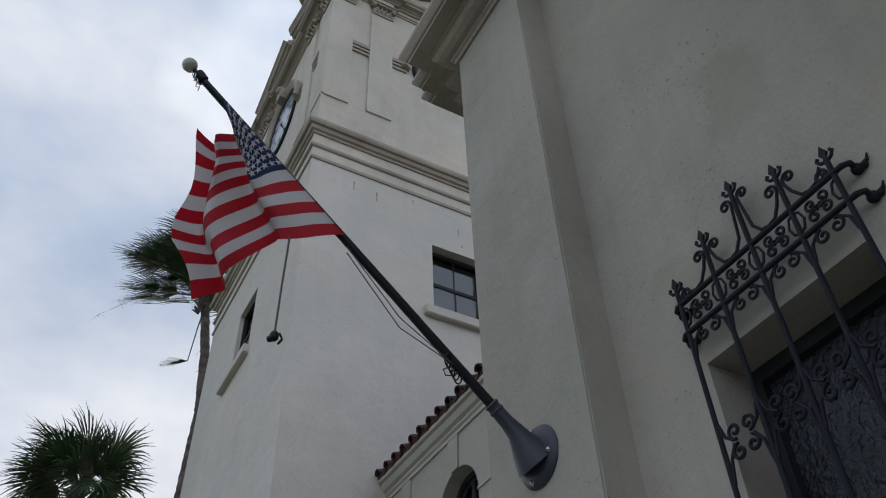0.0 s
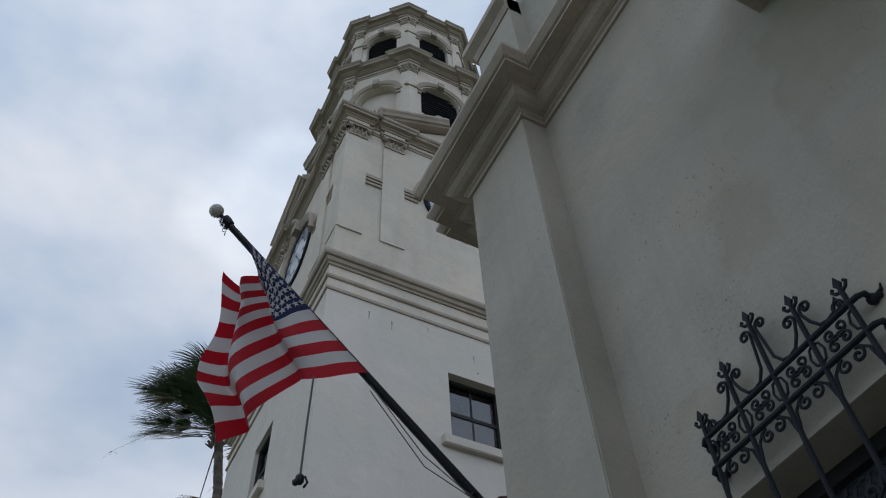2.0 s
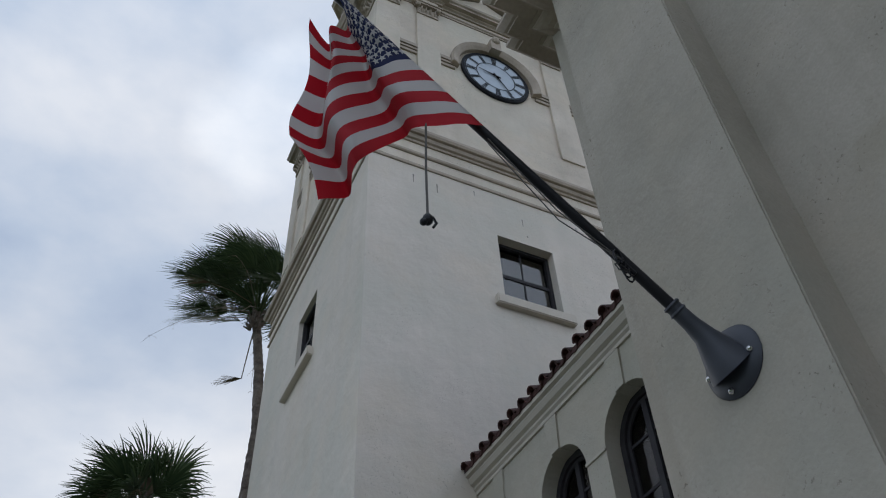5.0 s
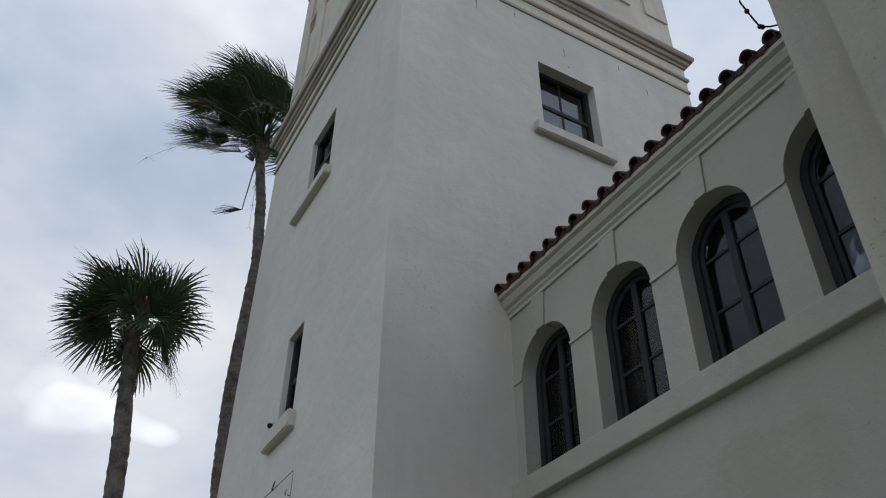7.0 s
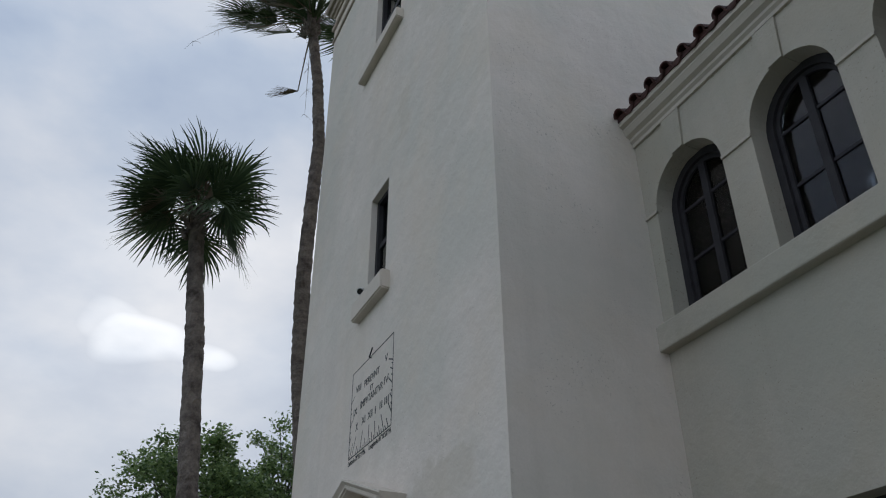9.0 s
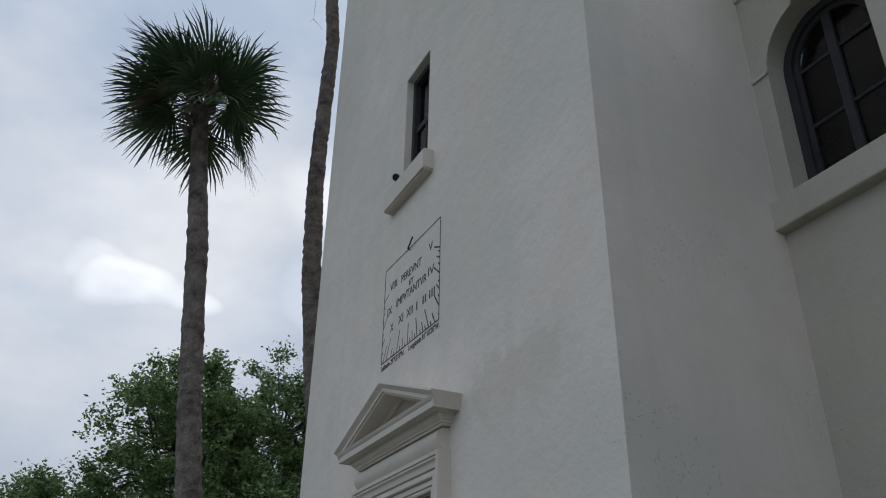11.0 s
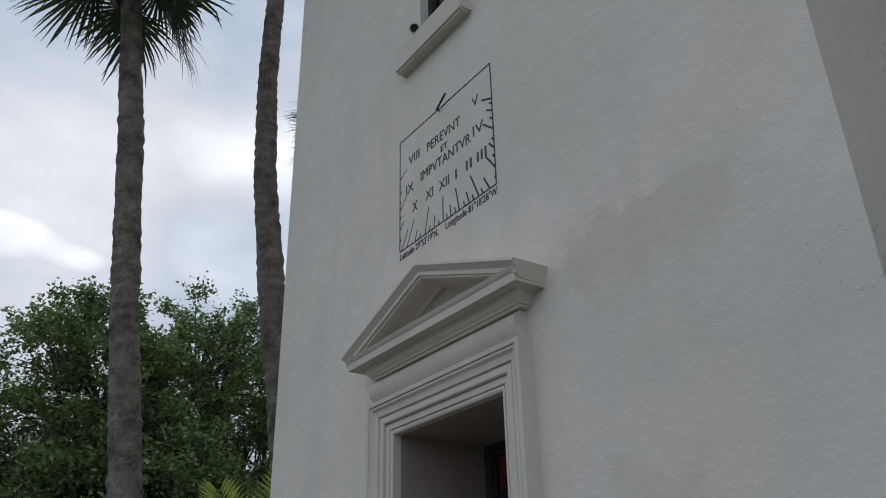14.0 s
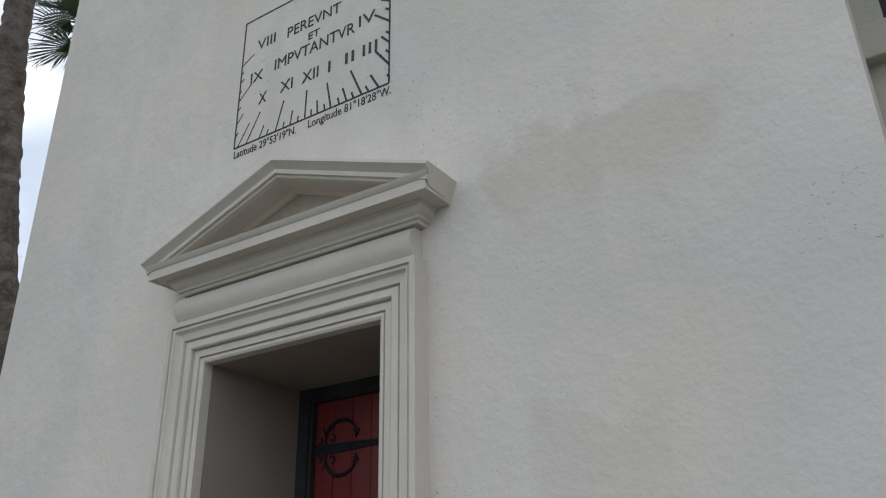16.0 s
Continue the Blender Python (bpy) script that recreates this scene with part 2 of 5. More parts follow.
POLE = material("black_pole_paint", (0.018, 0.018, 0.022), 0.38, 0.0, grain=50, large=5, bump=0.05, depth=0.001)
CAST = material("grey_cast_iron", (0.05, 0.055, 0.07), 0.5, 0.2, grain=70, large=6, bump=0.2, depth=0.002)
STEEL = material("bolt_steel", (0.6, 0.6, 0.6), 0.25, 1.0, grain=40, large=9, bump=0.0)
BRONZE = material("dark_window_frame", (0.020, 0.019, 0.022), 0.62, second=(0.045, 0.042, 0.045), grain=40, large=4, bump=0.1, depth=0.002)
GLASS = bpy.data.materials.new("window_glass")
GLASS.use_nodes = True
gn, gl = GLASS.node_tree.nodes, GLASS.node_tree.links
g_clear, g_gloss, g_mix, g_fres = gn.new("ShaderNodeBsdfTransparent"), gn.new("ShaderNodeBsdfGlossy"), gn.new("ShaderNodeMixShader"), gn.new("ShaderNodeFresnel")
g_clear.inputs["Color"].default_value, g_gloss.inputs["Roughness"].default_value, g_fres.inputs["IOR"].default_value = (0.6, 0.63, 0.66, 1), 0.015, 1.48
g_wave, g_bump = gn.new("ShaderNodeTexNoise"), gn.new("ShaderNodeBump")
g_wave.inputs["Scale"].default_value, g_bump.inputs["Strength"].default_value, g_bump.inputs["Distance"].default_value = 1.6, 0.12, 0.02
gl.new(g_wave.outputs["Fac"], g_bump.inputs["Height"])
gl.new(g_bump.outputs["Normal"], g_gloss.inputs["Normal"])
gl.new(g_fres.outputs["Fac"], g_mix.inputs[0])
gl.new(g_clear.outputs["BSDF"], g_mix.inputs[1])
gl.new(g_gloss.outputs["BSDF"], g_mix.inputs[2])
gl.new(g_mix.outputs["Shader"], gn["Material Output"].inputs["Surface"])
SASH_GLASS = GLASS.copy()
SASH_GLASS.name = "sash_window_glass"
next(q for q in SASH_GLASS.node_tree.nodes if q.type == "FRESNEL").inputs["IOR"].default_value = 2.2
LEAD = material("leaded_dark_glass", (0.030, 0.033, 0.040), 0.16, second=(0.015, 0.018, 0.022), grain=24, large=6, bump=0.9, depth=0.03)
# near-black colour standing in for the shade of unlit rooms behind openings
DARK = material("unlit_interior_black", (0.012, 0.012, 0.014), 0.9, bump=0.0)
SLAT = material("dark_louvre", (0.022, 0.022, 0.028), 0.7, grain=20, bump=0.1)
RED_PAINT = material("red_door_paint", (0.20, 0.018, 0.016), 0.45, second=(0.13, 0.012, 0.012), grain=26, large=2.5, bump=0.15, depth=0.003)
BLACK_PAINT = material("sundial_black_paint", (0.02, 0.02, 0.022), 0.7, second=(0.05, 0.05, 0.05), grain=80, large=6, bump=0.0)
CLOCK_WHITE = material("clock_glass", (0.42, 0.48, 0.55), 0.25, grain=10, large=3, bump=0.0)
WHITE_BALL = material("cream_ball", (0.55, 0.51, 0.46), 0.35, second=(0.42, 0.39, 0.34), grain=30, large=8, bump=0.1)
ROPE = material("rope", (0.13, 0.12, 0.11), 0.9, grain=120, bump=0.3, depth=0.002)
BLUE_SPIRE = material("verdigris_lead", (0.25, 0.36, 0.38), 0.6, second=(0.16, 0.24, 0.26), grain=10, large=3, bump=0.1)
CAM_GREY = material("camera_housing", (0.6, 0.6, 0.58), 0.4, bump=0.0)
CAM_BLACK = material("camera_lens", (0.02, 0.02, 0.02), 0.15, bump=0.0)
BARK = material("palm_bark", (0.21, 0.175, 0.15), 0.95, second=(0.055, 0.043, 0.037), grain=22, large=3.4, bump=1.0, depth=0.03, contrast=1.6)
OAK_BARK = material("oak_bark", (0.08, 0.068, 0.055), 0.95, second=(0.04, 0.034, 0.028), grain=10, large=2, bump=0.8, depth=0.03)
PAVING = material("paving", (0.26, 0.25, 0.23), 0.9, second=(0.2, 0.19, 0.175), grain=25, large=0.6, bump=0.3)
GRASS = material("lawn", (0.07, 0.10, 0.035), 0.95, second=(0.05, 0.075, 0.025), grain=25, large=0.4, bump=0.6, depth=0.03)


for dull, level in ((IRON, 0.12), (POLE, 0.2), (BRONZE, 0.2)):
    dull.node_tree.nodes["Principled BSDF"].inputs["Specular IOR Level"].default_value = level


def leafy(name, colour, second, through_light=0.25, rough=0.55):
    """Leaves: each island takes its own tone between two, and lets some light through."""
    m = bpy.data.materials.new(name)
    m.use_nodes = True
    n, l = m.node_tree.nodes, m.node_tree.links
    b = n["Principled BSDF"]
    geo, mix = n.new("ShaderNodeNewGeometry"), n.new("ShaderNodeMix")
    mix.data_type = "RGBA"
    mix.inputs[6].default_value, mix.inputs[7].default_value = (*colour, 1), (*second, 1)
    l.new(geo.outputs["Random Per Island"], mix.inputs[0])
    l.new(mix.outputs[2], b.inputs["Base Color"])
    b.inputs["Roughness"].default_value = rough
    tr, add = n.new("ShaderNodeBsdfTranslucent"), n.new("ShaderNodeMixShader")
    l.new(mix.outputs[2], tr.inputs["Color"])
    add.inputs[0].default_value = through_light
    l.new(b.outputs["BSDF"], add.inputs[1])
    l.new(tr.outputs["BSDF"], add.inputs[2])
    l.new(add.outputs["Shader"], n["Material Output"].inputs["Surface"])
    return m


PALM_GREEN = leafy("palm_green", (0.032, 0.060, 0.026), (0.075, 0.11, 0.045), 0.18)
PALM_DEAD = leafy("palm_dry", (0.16, 0.12, 0.075), (0.10, 0.075, 0.05), 0.15)
OAK_GREEN = leafy("oak_green", (0.062, 0.11, 0.042), (0.26, 0.35, 0.13), 0.40, 0.40)
ARECA_GREEN = leafy("areca_green", (0.16, 0.28, 0.06), (0.45, 0.47, 0.10), 0.4)


def cloth(name, colour):
    m = leafy(name, colour, tuple(c * 0.93 for c in colour), 0.35, 0.75)
    return m


FLAG_RED, FLAG_WHITE, FLAG_BLUE = cloth("flag_red", (0.44, 0.010, 0.022)), cloth("flag_white", (0.60, 0.58, 0.58)), cloth("flag_blue", (0.010, 0.016, 0.075))


# ---- mesh helpers ----
def thing(name, base, label, category, group="", kind=""):
    ob = new(name)
    ob.location = base
    ob.empty_display_size = 0.2
    return tagged(ob, label, category, group, kind)


def part(name, bm, mat, parent=None, label="", smooth=False):
    """Links a bmesh as one mesh object in world coordinates, under a thing or under a part."""
    bmesh.ops.recalc_face_normals(bm, faces=bm.faces)
    me = bpy.data.meshes.new(name)
    bm.to_mesh(me)
    bm.free()
    for mt in (mat if isinstance(mat, (list, tuple)) else [mat]):
        me.materials.append(mt)
    if smooth:
        me.polygons.foreach_set("use_smooth", [True] * len(me.polygons))
        me.set_sharp_from_angle(angle=radians(40))
    ob = new(name, me)
    if parent:
        ob.parent = parent
        ob.matrix_parent_inverse = Matrix.Translation(-parent.location)
    return tagged(ob, label)


def plain(a, b, c):
    return (a, b, c)


def box(bm, a0, a1, b0, b1, c0, c1, m=plain, bevel=0.0):
    v = [bm.verts.new(m(a, b, c)) for a in (a0, a1) for b in (b0, b1) for c in (c0, c1)]
    f = [bm.faces.new([v[i] for i in q]) for q in ((0, 1, 3, 2), (4, 6, 7, 5), (0, 4, 5, 1), (2, 3, 7, 6), (0, 2, 6, 4), (1, 5, 7, 3))]
    if bevel:
        bmesh.ops.bevel(bm, geom=list({e for q in f for e in q.edges}), offset=bevel, segments=2, affect="EDGES")
    return bm


def slab(bm, outer, holes, m, c0, c1):
    """A plate with holes: loops of (a, b), mapped by m, from depth c0 to c1."""
    from mathutils.geometry import tessellate_polygon
    loops = [outer, *holes]
    tris = tessellate_polygon([[Vector((a, b, 0)) for a, b in lp] for lp in loops])
    flat = [p for lp in loops for p in lp]
    front = [bm.verts.new(m(a, b, c0)) for a, b in flat]
    back = [bm.verts.new(m(a, b, c1)) for a, b in flat]
    for t in tris:
        for side in (front, back):
            try:
                bm.faces.new([side[i] for i in t])
            except ValueError:
                pass
    start = 0
    for lp in loops:
        k = len(lp)
        for i in range(k):
            a, b = start + i, start + (i + 1) % k
            bm.faces.new((front[a], front[b], back[b], back[a]))
        start += k
    return bm


def offset_path(path, d, closed):
    out, k = [], len(path)
    for i, p in enumerate(path):
        p = Vector(p)
        a = Vector(path[(i - 1) % k]) if closed or i else None
        b = Vector(path[(i + 1) % k]) if closed or i < k - 1 else None
        ns = [Vector((e.y, -e.x)).normalized() for e in ([p - a] if a is not None else []) + ([b - p] if b is not None else [])]
        n = sum(ns, Vector((0, 0)))
        n.normalize()
        out.append(p + n * (d / max(0.3, n.dot(ns[0]))))
    return out


def sweep(bm, path, profile, closed=True, m=plain):
    """A moulding: profile points (out, height) carried round a path; out is to the right of the way."""
    rings = []
    for d, z in profile:
        rings.append([bm.verts.new(m(p.x, p.y, z)) for p in offset_path(path, d, closed)])
    k, q = len(path), len(profile)
    for i in range(q):
        r, s = rings[i], rings[(i + 1) % q]
        for j in range(k if closed else k - 1):
            bm.faces.new((r[j], r[(j + 1) % k], s[(j + 1) % k], s[j]))
    if not closed:
        bm.faces.new([r[0] for r in rings])
        bm.faces.new([r[-1] for r in rings])
    return bm


def tube(bm, pts, r, n=8, ends=True, flat=1.0):
    """A round bar along points; r a number or one for each point."""
    pts = [Vector(p) for p in pts]
    rs = r if isinstance(r, (list, tuple)) else [r] * len(pts)
    rings, side = [], None
    for i, p in enumerate(pts):
        t = (pts[min(i + 1, len(pts) - 1)] - pts[max(i - 1, 0)]).normalized()
        if side is None:
            side = t.cross(Vector((0.3, 0.9, 0.2))).normalized()
        side = (side - t * side.dot(t)).normalized()
        up = t.cross(side)
        rings.append([bm.verts.new(p + (side * math.cos(2 * math.pi * j / n) + up * math.sin(2 * math.pi * j / n) * flat) * rs[i]) for j in range(n)])
    for a, b in zip(rings, rings[1:]):
        for j in range(n):
            bm.faces.new((a[j], a[(j + 1) % n], b[(j + 1) % n], b[j]))
    if ends:
        bm.faces.new(rings[0])
        bm.faces.new(rings[-1])
    return bm


def ball(bm, c, r, seg=14, rings=9, scale=(1, 1, 1)):
    bmesh.ops.create_uvsphere(bm, u_segments=seg, v_segments=rings, radius=r, matrix=Matrix.Translation(c) @ Matrix.Diagonal((*scale, 1)))
    return bm


def lathe(bm, axis, origin, profile, n=24):
    """A turned form about an axis: profile points (radius, along)."""
    axis = Vector(axis).normalized()
    s = axis.orthogonal().normalized()
    u = axis.cross(s)
    rings = [[bm.verts.new(Vector(origin) + axis * h + (s * math.cos(2 * math.pi * j / n) + u * math.sin(2 * math.pi * j / n)) * max(r, 0.0005)) for j in range(n)] for r, h in profile]
    for a, b in zip(rings, rings[1:]):
        for j in range(n):
            bm.faces.new((a[j], a[(j + 1) % n], b[(j + 1) % n], b[j]))
    bm.faces.new(rings[0])
    bm.faces.new(rings[-1])
    return bm


def arch_loop(c, half, z0, spring, rise=None, n=18):
    """The outline of a round-headed opening about a = c."""
    rise = half if rise is None else rise
    return [(c - half, z0), (c + half, z0)] + [(c + half * math.cos(math.pi * i / n), spring + rise * math.sin(math.pi * i / n)) for i in range(n + 1)]


def rect_loop(a0, a1, b0, b1):
    return [(a0, b0), (a1, b0), (a1, b1), (a0, b1)]


# ---- ground ----
bm = bmesh.new()
bmesh.ops.create_grid(bm, x_segments=40, y_segments=40, size=900)
tagged(part("ground", bm, GRASS), "short green lawn round the church, out to the distance", "ground", kind="structure")
bm = box(bmesh.new(), -4.0, 3.3, -30, 30, 0.0, 0.03)
tagged(part("pavement", bm, PAVING), "grey paved walk along the foot of the church wall", "pavement", kind="structure")

# ---- the bell tower ----
TX0, TX1, TY0, TY1 = 3.53, 10.62, 10.80, 17.85
CX, CY = (TX0 + TX1) / 2, (TY0 + TY1) / 2
south = lambda a, b, c: (a, TY0 + c - 0.10 * (1 - b / 15.9) * (1 - c / 0.6), b)
west = lambda a, b, c: (TX0 + c, a, b)
north = lambda a, b, c: (a, TY1 - c, b)
east = lambda a, b, c: (TX1 - c, a, b)
tower = thing("bell_tower", (CX, CY, 0), "tall square cream stucco bell tower with an octagonal belfry", "bell tower")
RW = (6.46, 7.80, 12.30, 14.13)
LW_UP = (13.70, 14.92, 12.33, 14.03)
LW_LOW = (13.95, 14.67, 7.33, 9.04)
DOOR = (13.55, 15.108, 0.0, 3.28)
Z1 = 15.9
slab_w = slab(bmesh.new(), rect_loop(TX0, TX1, 0, Z1), [rect_loop(*RW)], south, 0.0, 0.6)
part("wall", slab_w, STUCCO, tower)
part("wall", slab(bmesh.new(), [(TY0 + 0.6, 0), (DOOR[0], 0), (DOOR[0], DOOR[3]), (DOOR[1], DOOR[3]), (DOOR[1], 0), (TY1 - 0.6, 0), (TY1 - 0.6, Z1), (TY0 + 0.6, Z1)],
                  [rect_loop(*LW_UP), rect_loop(*LW_LOW)], west, 0.0, 0.6), STUCCO, tower)
part("wall", box(bmesh.new(), TX0, TX1, TY1 - 0.6, TY1, 0, Z1), STUCCO, tower)
part("wall", box(bmesh.new(), TX1 - 0.6, TX1, TY0 + 0.6, TY1 - 0.6, 0, Z1), STUCCO, tower)
part("floor_slab", box(bmesh.new(), TX0 + 0.6, TX1 - 0.6, TY0 + 0.6, TY1 - 0.6, 10.3, 10.5), DARK, tower)
SQ = [(TX0, TY0), (TX1, TY0), (TX1, TY1), (TX0, TY1)]
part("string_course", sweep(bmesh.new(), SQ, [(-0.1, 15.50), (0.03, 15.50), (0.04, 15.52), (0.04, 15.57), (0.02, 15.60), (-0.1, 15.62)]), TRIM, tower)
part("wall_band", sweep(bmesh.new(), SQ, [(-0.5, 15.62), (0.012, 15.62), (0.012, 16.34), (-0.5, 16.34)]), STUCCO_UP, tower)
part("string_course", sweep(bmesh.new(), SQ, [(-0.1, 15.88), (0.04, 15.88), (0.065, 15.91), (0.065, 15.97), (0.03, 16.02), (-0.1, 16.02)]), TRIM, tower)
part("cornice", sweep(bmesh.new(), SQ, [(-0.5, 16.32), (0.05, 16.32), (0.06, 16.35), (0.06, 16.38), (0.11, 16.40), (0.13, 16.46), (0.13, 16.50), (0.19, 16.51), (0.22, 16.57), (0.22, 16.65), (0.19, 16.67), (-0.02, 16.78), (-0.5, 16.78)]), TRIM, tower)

# upper stage, with pilasters, clocks and a broken pediment on each side
IN = 0.11
UX0, UX1, UY0, UY1 = TX0 + IN, TX1 - IN, TY0 + IN, TY1 - IN
UW = UX1 - UX0
Z2, ZC = 16.76, 23.5
UP = [(UX0, UY0), (UX1, UY0), (UX1, UY1), (UX0, UY1)]
part("upper_wall", sweep(bmesh.new(), UP, [(-0.5, Z2), (0.06, Z2), (0.06, 17.96), (0.0, 18.0), (0.0, ZC), (-0.5, ZC)]), STUCCO_UP, tower)


def side_map(k):
    """Maps (along, height, inward) onto the k-th side of the upper stage: south, east, north, west."""
    c, s = [(1, 0), (0, 1), (-1, 0), (0, -1)][k]

    def m(a, b, d):
        u, v = a - UW / 2, -(UW / 2) + d
        return (CX + u * c - v * s, CY + u * s + v * c, b)
    return m


CAP_LEAF = 5


def capital(bm, a0, a1, z0, z1, m, out):
    """A bell with two tiers of leaves, scrolls at the corners and a moulded top."""
    box(bm, a0 + 0.01, a1 - 0.01, z0, z0 + 0.05, -out - 0.04, 0.05, m)
    box(bm, a0 + 0.03, a1 - 0.03, z0 + 0.05, z1 - 0.16, -out, 0.05, m)
    w = (a1 - a0)
    for tier, (zz, hh, dd) in enumerate(((z0 + 0.05, 0.15, 0.05), (z0 + 0.16, 0.16, 0.08))):
        for i in range(CAP_LEAF - tier):
            c = a0 + w * (i + 0.5 + 0.5 * tier) / CAP_LEAF
            v = [bm.verts.new(m(c + da, zz + db, -out - dc)) for da, db, dc in ((-0.05, 0, 0.0), (0.05, 0, 0.0), (0.045, hh * 0.7, dd * 0.6), (0.0, hh, dd * 1.5), (-0.045, hh * 0.7, dd * 0.6), (0, hh * 0.5, dd))]
            for i0, i1 in ((0, 1), (1, 2), (2, 3), (3, 4), (4, 0)):
                bm.faces.new((v[i0], v[i1], v[5]))
    for c in (a0 + 0.02, a1 - 0.02):
        lo = m(c, z1 - 0.20, -out - 0.08)
        ball(bm, lo, 0.075, 8, 6)
    box(bm, a0 - 0.05, a1 + 0.05, z1 - 0.13, z1 - 0.06, -out - 0.11, 0.05, m)
    box(bm, a0 - 0.08, a1 + 0.08, z1 - 0.06, z1, -out - 0.14, 0.05, m)


P1, P2 = (0.0, 0.62), (1.12, 1.78)
PIL = [P1, P2, (UW - P2[1], UW - P2[0]), (UW - P1[1], UW - P1[0])]
for k in range(4):
    m = side_map(k)
    for a0, a1 in PIL:
        e0 = -0.06 if a0 == 0.0 else 0.0
        bm = box(bmesh.new(), a0 + e0 + (0.0 if k % 2 == 0 or a0 else 0.165), a1 + (0.06 if a1 == UW and k % 2 == 0 else 0) - (0.105 if a1 == UW and k % 2 else 0), 18.0, 22.5, -0.06, 0.1, m)
        box(bm, a0 + 0.0, a1 - 0.0, 17.95, 18.04, -0.085, 0.1, m)
        part("pilaster", bm, STUCCO_UP, tower)
        bm = bmesh.new()
        capital(bm, a0, a1, 22.50, 23.07, m, 0.06)
        part("capital", bm, TRIM, tower, "carved leaf capital")
    for a0, a1 in ((P1[1], P2[0]), (P2[1], UW / 2 - 1.22), (UW / 2 + 1.22, UW - P2[1]), (UW - P2[0], UW - P1[1])):
        bm = bmesh.new()
        for zz, hh, dd in ((20.36, 0.10, 0.03), (20.50, 0.08, 0.05), (20.62, 0.14, 0.07)):
            box(bm, a0, a1, zz, zz + hh, -dd, 0.05, m)
        part("impost_band", bm, TRIM, tower)
    # clock in a round-headed hood
    cz = 20.72
    ctr = Vector(m(UW / 2, cz, 0.0))
    axis = Vector(m(UW / 2, cz, -1.0)) - ctr
    ring = lathe(bmesh.new(), axis, ctr, [(0.94, -0.02), (0.94, 0.05), (0.98, 0.08), (1.03, 0.05), (1.03, -0.02)], 40)
    clock = part("clock", ring, IRON, tower)
    part("dial", lathe(bmesh.new(), axis, ctr, [(0.94, 0.0), (0.94, 0.055)], 40), CLOCK_WHITE, clock, "pale glass clock dial")
    bm = bmesh.new()
    n0 = Vector(m(1, 0, 0)) - Vector(m(0, 0, 0))

    def on_dial(r, ang, d):
        return ctr + n0 * (0.92 * r * math.sin(ang)) + Vector((0, 0, 0.92 * r * math.cos(ang))) + axis * d
    for r0, r1 in ((0.98, 1.02), (0.62, 0.65)):
        bm = bmesh.new()
        for i in range(40):
            b0, b1 = 2 * math.pi * i / 40, 2 * math.pi * (i + 1) / 40
            bm.faces.new([bm.verts.new(on_dial(r, g, 0.062)) for r, g in ((r0, b0), (r1, b0), (r1, b1), (r0, b1))])
        bmesh.ops.remove_doubles(bm, verts=bm.verts, dist=0.0005)
        part("dial_ring", bm, IRON, clock)
    for i in range(12):
        bm = bmesh.new()
        for off in (-0.05, 0.0, 0.05) if i % 3 else (-0.075, -0.025, 0.025, 0.075):
            g = 2 * math.pi * i / 12
            bm.faces.new([bm.verts.new(on_dial(r, g + off + dg, 0.064)) for r, dg in ((0.66, -0.018), (0.97, -0.015), (0.97, 0.015), (0.66, 0.018))])
        part("numeral", bm, IRON, clock)
    for g, r1, wd in ((2.6, 0.85, 0.035), (4.9, 0.58, 0.05)):
        bm = bmesh.new()
        tip, side = on_dial(r1, g, 0.085), (on_dial(1, g + math.pi / 2, 0) - on_dial(0, 0, 0)) * wd
        tail = on_dial(0.15, g + math.pi, 0.085)
        v = [bm.verts.new(p) for p in (tail - side, tail + side, tip + side * 0.3, tip - side * 0.3)]
        bm.faces.new(v)
        bmesh.ops.solidify(bm, geom=list(bm.faces), thickness=0.012)
        part("pointer", bm, IRON, clock)
    hood = [(UW / 2 + 1.12 * math.cos(math.pi * i / 24), cz + 1.12 * math.sin(math.pi * i / 24)) for i in range(24, -1, -1)]
    hood = [(UW / 2 - 1.12, cz - 0.2)] + hood + [(UW / 2 + 1.12, cz - 0.2)]
    bm = sweep(bmesh.new(), [Vector(p) for p in hood], [(0.0, 0.02), (0.0, -0.10), (-0.10, -0.16), (-0.20, -0.20), (-0.24, -0.14), (-0.24, 0.02)], False, m)
    box(bm, UW / 2 - 0.16, UW / 2 + 0.16, cz + 1.06, cz + 1.52, -0.30, 0.05, m)
    ball(bm, m(UW / 2, cz + 1.50, -0.26), 0.15, 10, 8)
    part("clock_hood", bm, TRIM, tower)
    # entablature blocks over the pilasters and the broken pediment
    PROF = [(0.0, 23.02), (0.05, 23.02), (0.05, 23.10), (0.09, 23.12)]
    for a0, a1 in PIL:
        part("frieze_block", box(bmesh.new(), a0 - (0.07 if a0 == 0 else 0) + 0.004 * (k % 2), a1 + (0.07 if a1 == UW else 0) - 0.004 * (k % 2), 23.07, 23.42, -0.09, 0.05, m), STUCCO_UP, tower)
    for s in (1, -1):
        pts = [(UW / 2 - s * (UW / 2 - 0.95), 23.88), (UW / 2 - s * 0.12, 25.0)]
        if s < 0:
            pts = pts[::-1]
        bm = sweep(bmesh.new(), [Vector(p) for p in pts], [(0.0, 0.25), (0.0, -0.22), (-0.06, -0.26), (-0.06, -0.32), (-0.15, -0.36), (-0.22, -0.42), (-0.30, -0.42), (-0.34, 0.25)], False, m)
        part("raking_cornice", bm, TRIM, tower)
